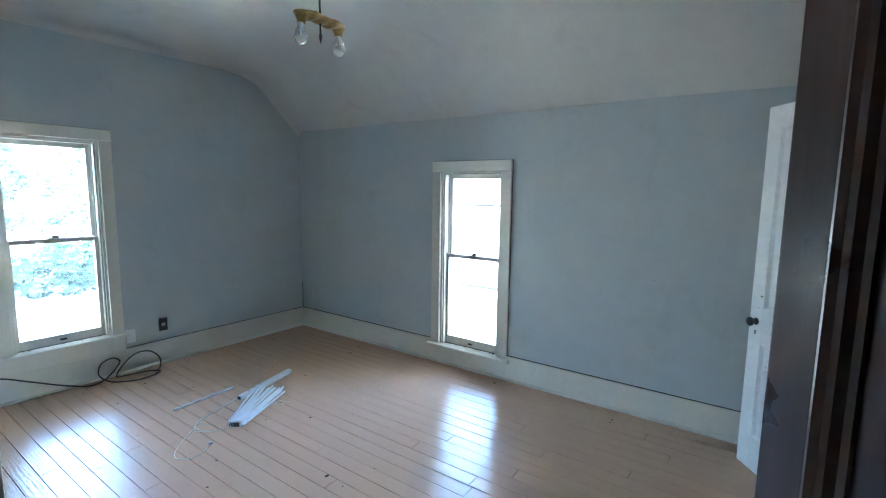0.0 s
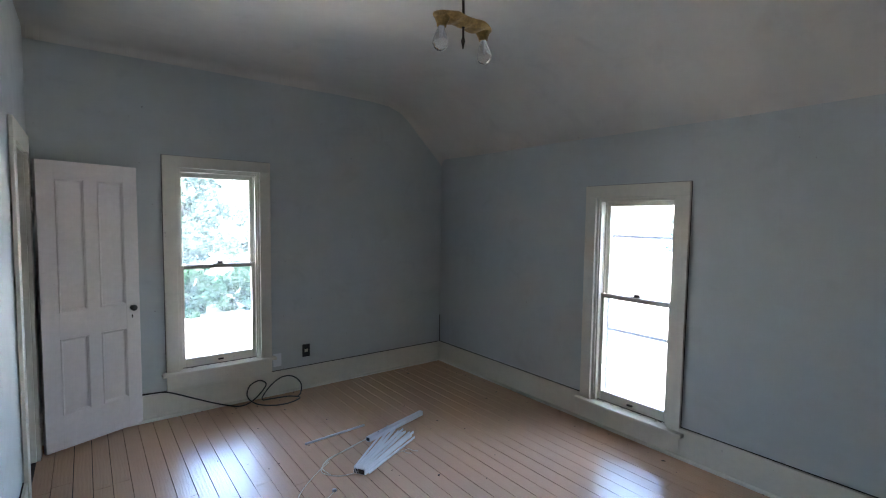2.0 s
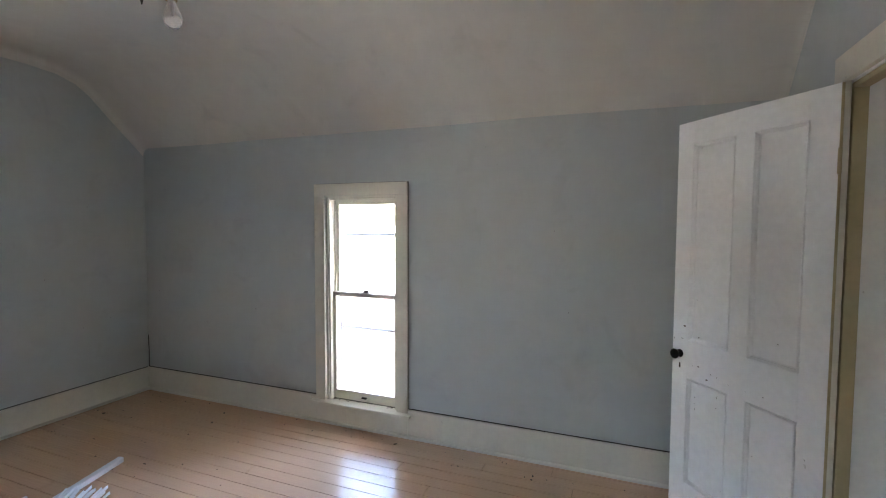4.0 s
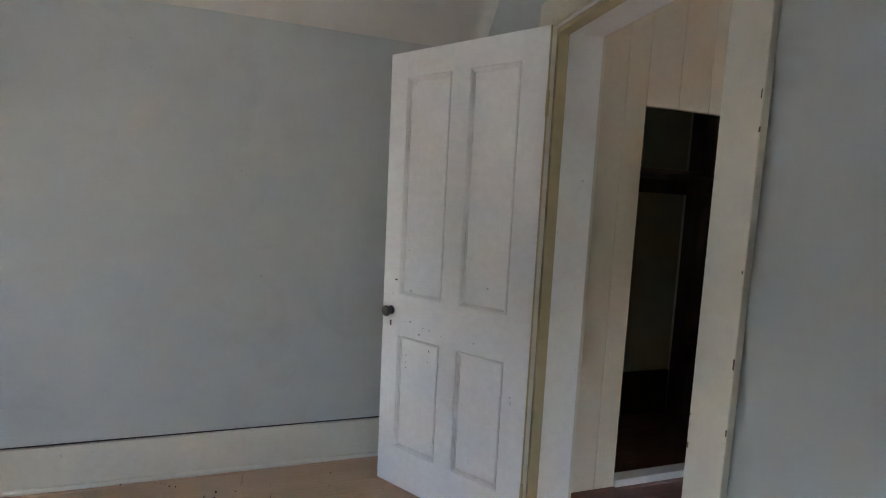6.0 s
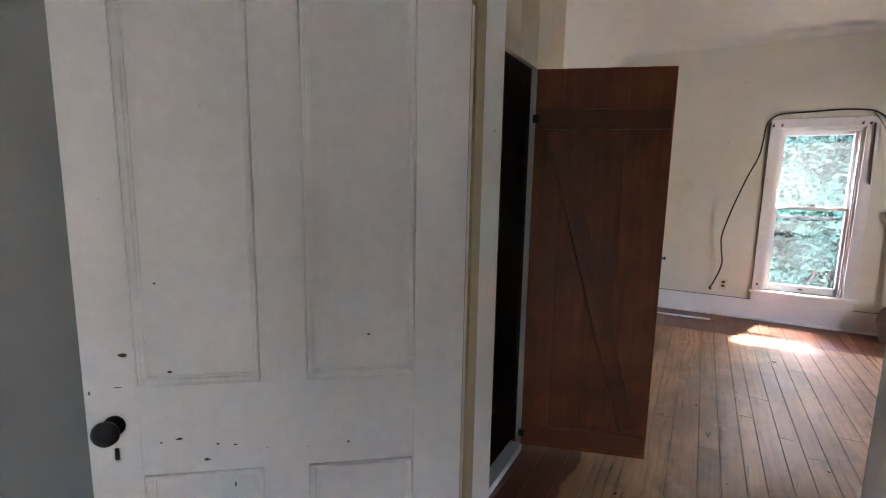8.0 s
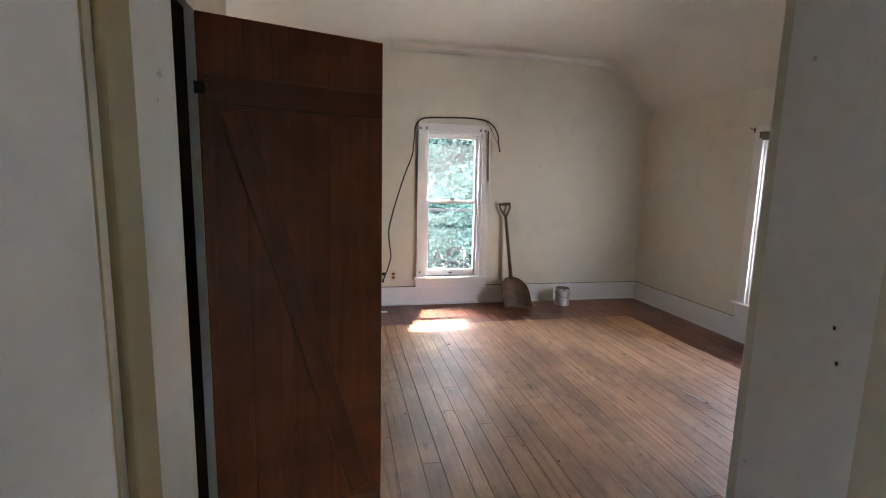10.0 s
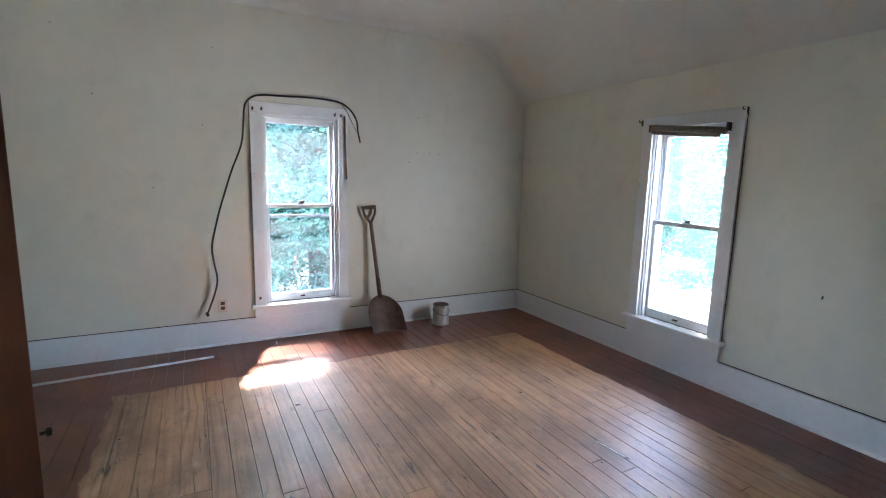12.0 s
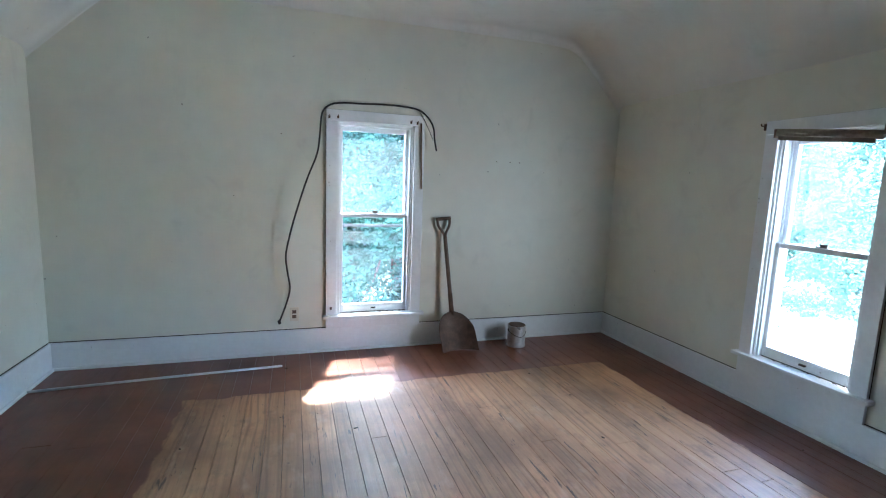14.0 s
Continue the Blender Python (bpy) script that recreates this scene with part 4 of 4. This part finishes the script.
part("strand", tube([(1.86, 3.325, 0.014), (1.70, 3.28, 0.008), (1.54, 3.24, 0.005), (1.46, 3.16, 0.004), (1.47, 3.06, 0.003)], 0.0028, 6), STRING, cords)
part("strand", tube([(1.52, 3.20, 0.005), (1.38, 3.10, 0.003), (1.24, 2.96, 0.003), (1.22, 2.87, 0.003), (1.30, 2.82, 0.003), (1.41, 2.88, 0.003)], 0.0028, 6), STRING, cords)
part("tassel", shade_round(lathe([(0.004, -0.013), (0.009, -0.011), (0.009, 0.009), (0.003, 0.013)], 12)), VINYL, cords, at=pose(1.418, 2.886, 0.009, 90, 0, 60))

cord = thing("extension_cord", pose(0, 0, 0), "dark brown electric cord looping on the floor by the wall", "cord")
part("cable", tube([(0.55, 4.525, 0.225), (0.70, 4.512, 0.222), (0.80, 4.50, 0.212), (0.94, 4.480, 0.150), (1.08, 4.46, 0.085), (1.20, 4.45, 0.035), (1.30, 4.43, 0.010), (1.39, 4.43, 0.03), (1.48, 4.47, 0.08), (1.525, 4.50, 0.13),
                    (1.47, 4.51, 0.165), (1.39, 4.50, 0.135), (1.365, 4.47, 0.06), (1.42, 4.39, 0.012), (1.54, 4.29, 0.008), (1.66, 4.28, 0.008), (1.76, 4.34, 0.008), (1.69, 4.41, 0.012), (1.54, 4.42, 0.02),
                    (1.47, 4.43, 0.03), (1.55, 4.49, 0.10), (1.66, 4.515, 0.155), (1.76, 4.51, 0.145), (1.815, 4.47, 0.085), (1.79, 4.40, 0.03), (1.74, 4.34, 0.022)], 0.0055, 8), BLACK, cord)


def outlet(m, label, plate, dark, holes=2):
    o = thing("wall_outlet", m, label, "outlet")
    part("plate", slab(-0.035, 0.035, -0.007, 0.0, -0.057, 0.057, 0.003), plate, o)
    for k in range(holes):
        z = (k - (holes - 1) / 2) * 0.04
        part("socket", slab(-0.016, 0.016, -0.0085, -0.0072, z - 0.014, z + 0.014, 0.0005), dark, o)
    return o


outlet(pose(1.899, Y_N, 0.345), "black open outlet box without cover", BLACK, PLATE, 1)
outlet(pose(1.640, Y_N, 0.300), "pale painted blank outlet plate on the wall", TRIM_B, BLACK, 0)
outlet(pose(1.894, BY_S, 0.333, 0, 0, 180), "old ivory wall outlet above the baseboard", PLATE, HANDLE_WOOD)
crk = thing("corner_wire", pose(X_E, Y_N, 0), "thin dark wire rising in the corner", "wire")
part("wire", tube([(-0.012, -0.010, 0.21), (-0.010, -0.012, 0.36), (-0.011, -0.010, 0.50)], 0.004, 6, 1), BLACK, crk)

# ---- things of the cream room ----
cab = thing("wall_cable", pose(0, 0, 0), "black cable draped over the window casing and hanging down", "cable")
YB = BY_S + 0.034
part("cable", tube([(2.006, YB + .01, 0.295), (1.955, YB, 0.43), (1.926, YB + .005, 0.56), (1.944, YB + .02, 0.70), (1.954, YB + .035, 0.84), (1.915, YB + .052, 1.03), (1.868, YB + .062, 1.20), (1.795, YB + .062, 1.43), (1.715, YB + .045, 1.64),
                    (1.692, YB + .025, 1.80), (1.676, YB + .008, 1.95), (1.625, YB, 2.018), (1.54, YB, 2.045), (1.36, YB, 2.053), (1.136, YB, 2.062), (0.97, YB, 2.055), (0.876, YB, 2.035), (0.805, YB + .02, 1.97), (0.768, YB + .03, 1.895), (0.757, YB + .035, 1.80), (0.738, YB + .035, 1.713)], 0.0075, 8), BLACK, cab)
part("thin_wire", tube([(0.885, YB - .004, 2.030), (0.835, YB - .004, 1.955), (0.795, YB, 1.875), (0.762, YB + .01, 1.800)], 0.0028, 6), BLACK, cab)
part("plug", shade_round(lathe([(0.007, -0.018), (0.012, -0.014), (0.012, 0.012), (0.006, 0.018)], 12)), BLACK, cab, at=pose(2.010, YB + .01, 0.283, 0, 20, 0))
rod = thing("curtain_rod", pose(0.860, BY_S + 0.034, 0), "short dark rod hanging down beside the casing", "rod")
part("rod", tube([(0.008, 0, 1.935), (0.0, 0, 1.66), (-0.010, 0, 1.390)], 0.0065, 8, 1), HANDLE_WOOD, rod)
for k, (x, z) in enumerate(((1.618, 1.935), (1.550, 1.937), (0.952, 1.938), (0.898, 1.934), (1.602, 0.372))):
    br = thing("rod_bracket", pose(x, BY_S + 0.022, z), "small rusty curtain rod bracket on the casing", "bracket", group="curtain rod brackets")
    part("plate", slab(-0.008, 0.008, 0.0, 0.003, -0.011, 0.011, 0.001), RUST, br)
    part("hook", tube([(0, 0.002, 0.006), (0, 0.022, 0.004), (0, 0.026, 0.016)], 0.0035, 6), RUST, br)


def shovel():
    s = thing("scoop_shovel", pose(0.575, -4.775, 0.0), "rusty grain scoop shovel leaning against the wall", "shovel")
    top, neck = Vector((0.068, -0.168, 1.138)), Vector((-0.016, -0.095, 0.325))
    ax = (top - neck).normalized()
    part("shaft", tube([neck - ax * 0.05, neck + (top - neck) * 0.5, top - ax * 0.13], 0.0185, 12, 4, 0.0165), HANDLE_WOOD, s, "dark worn wooden shaft")
    side = Vector((1, 0, 0))
    side = (side - ax * side.dot(ax)).normalized()
    g = top
    part("grip_fork", tube([g - ax * 0.15, g - ax * 0.115 + side * 0.018, g - ax * 0.06 + side * 0.050, g - ax * 0.012 + side * 0.056], 0.012, 10), HANDLE_WOOD, s)
    part("grip_fork", tube([g - ax * 0.15, g - ax * 0.115 - side * 0.018, g - ax * 0.06 - side * 0.050, g - ax * 0.012 - side * 0.056], 0.012, 10), HANDLE_WOOD, s)
    part("grip", tube([g - side * 0.066, g, g + side * 0.066], 0.016, 12, 4), HANDLE_WOOD, s, "worn wooden cross grip")
    # dished blade
    bm = bmesh.new()
    foot = Vector((-0.060, 0.030, 0.006))
    n, mcols = 14, 12
    grid = []
    for i in range(n + 1):
        u = i / n
        c = neck.lerp(foot, u)
        half = 0.155 * (1 - (1 - min(1, u * 1.9)) ** 2.2) ** 0.6 + 0.010
        row = []
        for j in range(mcols + 1):
            q = -1 + 2 * j / mcols
            dish = 0.055 * (q * q) * min(1, u * 3) + 0.03 * (1 - u) * (1 - q * q) * 0.4
            row.append(bm.verts.new(c + Vector((q * half, dish, 0.02 * (1 - u) * 0))))
        grid.append(row)
    for a, b in zip(grid, grid[1:]):
        for j in range(mcols):
            bm.faces.new((a[j], a[j + 1], b[j + 1], b[j]))
    bmesh.ops.recalc_face_normals(bm, faces=bm.faces[:])
    bmesh.ops.solidify(bm, geom=bm.faces[:], thickness=0.003)
    part("blade", shade_round(bm, 1.0), RUST, s, "broad rusty steel scoop")
    part("ferrule", tube([neck - ax * 0.06, neck + ax * 0.16], 0.022, 12, 1, 0.0195), RUST, s)
    return s


shovel()

can = thing("paint_can", pose(-0.040, -4.765, 0.0), "dented bare tin paint can standing on the floor", "can")
part("body", shade_round(lathe([(0.082, 0.0), (0.084, 0.003), (0.084, 0.008), (0.081, 0.011), (0.081, 0.182), (0.084, 0.186), (0.084, 0.192), (0.078, 0.194)], 36)), GALV, can)
part("lid", shade_round(lathe([(0.077, 0.1945), (0.076, 0.1985), (0.066, 0.1985), (0.064, 0.1955)], 36)), RUST, can, "darkened rusty lid")
part("bail", tube([(-0.085, 0.0, 0.150), (-0.070, 0.045, 0.128), (-0.02, 0.085, 0.105), (0.02, 0.085, 0.105), (0.070, 0.045, 0.128), (0.085, 0.0, 0.150)], 0.0022, 6), DARK_METAL, can)
for s in (-1, 1):
    part("ear", shade_round(lathe([(0.012, 0.0), (0.011, 0.004), (0.004, 0.006)], 12)), DARK_METAL, can, at=pose(s * 0.081, 0, 0.150, 0, 90 * s, 0))

mould = thing("loose_moulding", pose(0, 0, 0), "loose white strip of moulding lying on the floor", "moulding")
part("strip", tube([(3.545, -4.575, 0.0085), (2.78, -4.635, 0.0085), (1.985, -4.680, 0.0085)], 0.0085, 6, 1), TRIM_B, mould)

rb = thing("roller_blind", pose(BX_W, -3.030, 1.815, 0, 0, 90), "rolled-up brown roller blind hanging slightly crooked", "blind")
part("roll", tube([(-0.290, -0.049, 0.026), (0.0, -0.049, -0.003), (0.282, -0.049, -0.034)], 0.025, 16, 1), BLIND_BROWN, rb)
part("hem", slab(-0.27, 0.268, -0.072, -0.066, -0.052, -0.028, 0.002), BLIND_BROWN, rb, at=pose(0, 0, 0.002, 0, 6.0, 0))
for sx, zz in ((-0.30, 0.03), (0.30, 0.0)):
    part("bracket", slab(sx - 0.006, sx + 0.006, -0.07, -0.0245, zz - 0.035, zz + 0.02, 0.002), RUST, rb, "rusty blind bracket")
for y, z in ((-3.445, 1.892), (-2.650, 1.905)):
    br = thing("rod_bracket", pose(BX_W + 0.001, y, z, 0, 0, -90), "small rusty curtain rod bracket on the wall", "bracket", group="curtain rod brackets")
    part("plate", slab(-0.008, 0.008, 0.0, 0.016, -0.022, 0.022, 0.003), RUST, br)
    part("hook", tube([(0, 0.02, 0.006), (0, 0.045, 0.004), (0, 0.05, 0.02)], 0.004, 6), RUST, br)

for x, z in ((0.155, 1.655), (0.02, 1.655), (-0.075, 1.655), (2.66, 1.945), (2.33, 1.295), (1.98, 1.78)):
    nl = thing("nail", pose(x, BY_S, z, -90, 0, 0), "small rusty nail in cream plaster", "nail", group="wall nails")
    part("shank", shade_round(lathe([(0.0022, -0.004), (0.0022, 0.012), (0.0045, 0.0125), (0.004, 0.0145)], 10)), RUST, nl)
for y, z in ((-3.423, 0.821), (-2.10, 0.796)):
    hk = thing("wall_hook", pose(BX_W, y, z, 0, 0, -90), "small rusty hook screwed into the wall", "hook", group="wall hooks")
    part("plate", slab(-0.004, 0.004, 0.0, 0.003, -0.010, 0.010, 0.001), RUST, hk)
    part("hook", tube([(0, 0.002, 0.005), (0, 0.010, 0.0), (0, 0.011, -0.008), (0, 0.006, -0.011)], 0.0018, 6), RUST, hk)

# crumbs of plaster and dead leaves
def litter(name, n, x0, x1, y0, y1, seed, label, spread):
    rng = random.Random(seed)
    bm = bmesh.new()
    for _ in range(n):
        c = Vector((rng.uniform(x0, x1), rng.uniform(y0, y1), 0.004))
        s = rng.uniform(0.0025, 0.0075) * (1.7 if rng.random() < spread else 1)
        r = bmesh.ops.create_icosphere(bm, subdivisions=1, radius=s)
        k = Matrix.Translation(c) @ pose(0, 0, 0, 0, 0, rng.uniform(0, 360)) @ Matrix.Diagonal((1.3, rng.uniform(.4, 1), 0.35, 1))
        for v in r["verts"]:
            v.co = k @ (v.co * rng.uniform(0.75, 1.25))
    return tagged(part(name, bm, DEBRIS), label, "debris", kind="stuff")


litter("floor_litter", 55, 0.9, 3.3, 1.6, 4.4, 5, "dark crumbs and flakes scattered on the tan floor", 0.2)
litter("floor_litter", 40, 3.15, 3.38, 0.4, 4.3, 7, "dust and paint flakes along the baseboard", 0.1)
litter("floor_litter", 34, 0.7, 3.3, 4.30, 4.52, 8, "dust and paint flakes along the baseboard", 0.15)
litter("floor_litter", 60, -1.0, 2.7, -4.9, -1.0, 6, "dark crumbs and dead insects scattered on bare boards", 0.2)

dm = thing("floor_splinter", pose(0.145, -2.42, 0.0, 0, 0, 97), "pale splintered sliver of board lifted from the floor", "splinter")
part("sliver", slab(-0.10, 0.08, -0.006, 0.003, 0.0, 0.005, 0.001), BOARD_BEIGE, dm)
# flat dark strip painted as the shade inside the split
part("split", slab(-0.09, 0.10, 0.004, 0.013, 0.0, 0.0012, 0), DARK_GAP, dm, "dark strip painted as the shade in a split board")

# ---- outdoors ----
bm = bmesh.new()
bmesh.ops.create_grid(bm, x_segments=8, y_segments=8, size=900)
tagged(part("ground", bm, GROUND, at=pose(0, 0, -3.2)), "sunlit pale mown grass round the house", "ground", kind="structure")


def leaf_cloud(rng, clumps, per, leaf, squash=0.8):
    verts, faces = [], []
    for cx, cy, cz, cr in clumps:
        for _ in range(per):
            while True:
                p = Vector((rng.uniform(-1, 1), rng.uniform(-1, 1), rng.uniform(-1, 1)))
                if 0.25 < p.length < 1:
                    break
            p = Vector((cx + p.x * cr, cy + p.y * cr, cz + p.z * cr * squash))
            a = Vector((rng.gauss(0, 1), rng.gauss(0, 1), rng.gauss(0, .6))).normalized()
            b = a.cross(Vector((rng.gauss(0, 1), rng.gauss(0, 1), rng.gauss(0, 1)))).normalized()
            s = leaf * rng.uniform(0.6, 1.3)
            k = len(verts)
            verts += [p - a * s, p + b * s * 0.45, p + a * s, p - b * s * 0.45]
            faces.append((k, k + 1, k + 2, k + 3))
    return verts, faces


def tree(name, seed, height, spread, crown_from, leaf=0.09, clumps=130, per=290, leaves=None):
    rng = random.Random(seed)
    t = thing(name, pose(0, 0, -3.2), "broad leafy green tree in full summer leaf", "tree", group="trees round the house")
    part("trunk", tube([(0, 0, -0.1), (0.08, 0.05, height * 0.3), (-0.06, 0.1, height * 0.6), (0.05, 0, height * 0.9)], 0.26, 10, 4, 0.05), BARK, t)
    cl = []
    for k in range(clumps):
        a, u = rng.uniform(0, 6.283), rng.random()
        z = crown_from + (height - crown_from) * u
        reach = spread * math.sin(min(1, 0.15 + 0.85 * (1 - u)) * 1.57) * rng.uniform(0.25, 1.0)
        cl.append((reach * math.cos(a), reach * math.sin(a), z, rng.uniform(0.55, 1.15)))
    for k in range(7):
        c = cl[k * 5]
        z0 = max(0.8, c[2] - 1.6)
        part("limb", tube([(0.0, 0.0, z0 * 0.75), (c[0] * 0.5, c[1] * 0.5, z0), (c[0], c[1], c[2])], 0.085, 6, 3, 0.02), BARK, t)
    v, f = leaf_cloud(rng, cl, per, leaf)
    me = bpy.data.meshes.new("crown")
    me.from_pydata(v, [], f)
    me.materials.append(leaves or LEAF)
    c = new("crown", me)
    c.parent = t
    return t


t1 = tree("garden_tree", 11, 9.5, 4.2, 1.0)
t1.matrix_world = pose(0.2, -15.5, -3.2)
t2 = tree("garden_tree", 12, 8.0, 3.6, 0.6)
t2.matrix_world = pose(4.2, -14.2, -3.2)
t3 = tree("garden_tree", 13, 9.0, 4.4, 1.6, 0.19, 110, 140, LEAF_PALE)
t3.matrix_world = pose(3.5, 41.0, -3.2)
# unseen high crown added to dim and dapple the sun entering window_3
dapple_tree = tree("garden_tree", 14, 13.0, 4.2, 7.4, 0.13, 100, 150)
dapple_tree.matrix_world = pose(-2.6, -9.6, -3.2, 0, 0, 200)
for x, y, r, which in ((-1.4, -16.0, 0, t2), (2.4, -15.0, 60, t2), (-3.8, -14.5, 40, t2), (5.5, -16.5, 250, t2), (-7.5, -17.5, 150, t1), (1.8, -20.0, 80, t1), (6.8, -18.5, 200, t1), (-12.5, -14.0, 70, t1),
                       (-20.5, -14.6, 10, t2), (-20.0, -10.6, 190, t2), (-20.0, -18.4, 260, t2), (-28.0, -6.0, 30, t1), (-33.0, 4.0, 100, t1), (-30.5, -13.0, 310, t1), (-31.0, -8.5, 120, t1), (-29.5, -24.0, 220, t1), (-32.0, -1.0, 300, t2), (-27.0, -29.0, 33, t1), (-33.5, -17.5, 77, t1),
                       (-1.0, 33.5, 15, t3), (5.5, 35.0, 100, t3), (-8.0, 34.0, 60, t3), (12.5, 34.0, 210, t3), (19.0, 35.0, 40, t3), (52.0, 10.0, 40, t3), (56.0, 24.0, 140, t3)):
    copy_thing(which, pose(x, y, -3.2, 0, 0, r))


def hedge(x0, x1, y, h, seed):
    rng = random.Random(seed)
    cl = []
    for k in range(int((x1 - x0) * 12)):
        cl.append((rng.uniform(x0, x1), y + rng.uniform(-0.9, 0.9), rng.uniform(0.2, h), rng.uniform(0.35, 0.6)))
    v, f = leaf_cloud(rng, cl, 110, 0.17)
    me = bpy.data.meshes.new("hedge")
    me.from_pydata(v, [], f)
    me.materials.append(HEDGE)
    ob = new("hedge", me)
    ob.location = (0, 0, -3.2)
    return tagged(ob, "dense green hedge along the lawn", "hedge", kind="stuff")


hedge(-7, 15, 25.0, 2.1, 21)


# ---- floors, board by board ----
def plank_floor(name, x0, x1, y0, y1, width, material, label, seed, longest, vary=0.06, joint=0.0008, cup=0.0003):
    rng = random.Random(seed)
    bm = bmesh.new()
    cuboid(bm, x0, x1, y0, y1, -0.10, -0.022)
    base = tagged(part(name, bm, DARK_GAP), label, "floor", kind="structure")
    x = x0
    while x < x1 - 0.01:
        w = min(width * rng.uniform(1 - vary, 1 + vary), x1 - x)
        if x1 - x - w < 0.05:
            w = x1 - x
        y = y0
        first = True
        while y < y1 - 0.01:
            run = rng.uniform(longest * 0.45, longest) * (rng.uniform(0.3, 1) if first else 1)
            first = False
            if y1 - y - run < 0.5:
                run = y1 - y
            g = joint * rng.uniform(0.4, 1.4)
            e = 0.0010
            z = rng.uniform(-0.0012, 0.0)
            vs = []
            xa, xb, ya, yb = x + g, x + w - g, y + 0.001, y + run - 0.001
            tip = [rng.uniform(-cup, cup) for _ in range(4)]
            for (ins, zz) in ((0.0, -0.0215), (0.0, z - 0.003), (e, z)):
                lift = tip if ins else (0, 0, 0, 0)
                vs.append([(xa + ins, ya + ins * .5, zz + lift[0]), (xb - ins, ya + ins * .5, zz + lift[1]), (xb - ins, yb - ins * .5, zz + lift[2]), (xa + ins, yb - ins * .5, zz + lift[3])])
            me = bpy.data.meshes.new("plank")
            fs = [(8, 9, 10, 11)]
            for k in (0, 4):
                fs += [(k + i, k + (i + 1) % 4, k + 4 + (i + 1) % 4, k + 4 + i) for i in range(4)]
            me.from_pydata([v for r in vs for v in r], [], fs)
            me.materials.append(material)
            ob = new("plank", me)
            ob.parent = base
            y += run
        x += w
    return base


plank_floor("floor_north", X_W, X_E, -0.335, Y_N, 0.094, FLOOR_TAN, "glossy tan painted board floor, worn and dusty", 31, 3.6, 0.06, 0.0015, 0.0006)
plank_floor("floor_south", BX_W, BX_E, BY_S, -0.336, 0.106, FLOOR_BARE, "bare pine board floor with red-brown varnished border", 32, 5.6, 0.26, 0.0009)
bm = bmesh.new()
cuboid(bm, -1.30, X_W, -0.25, 1.20, -0.1, -0.002)
cuboid(bm, -0.80, X_W, 3.40, 4.62, -0.1, -0.002)
tagged(part("floor_hall", bm, CLOSET_WOOD), "plain dark board floor behind the doorways", "floor", kind="structure")
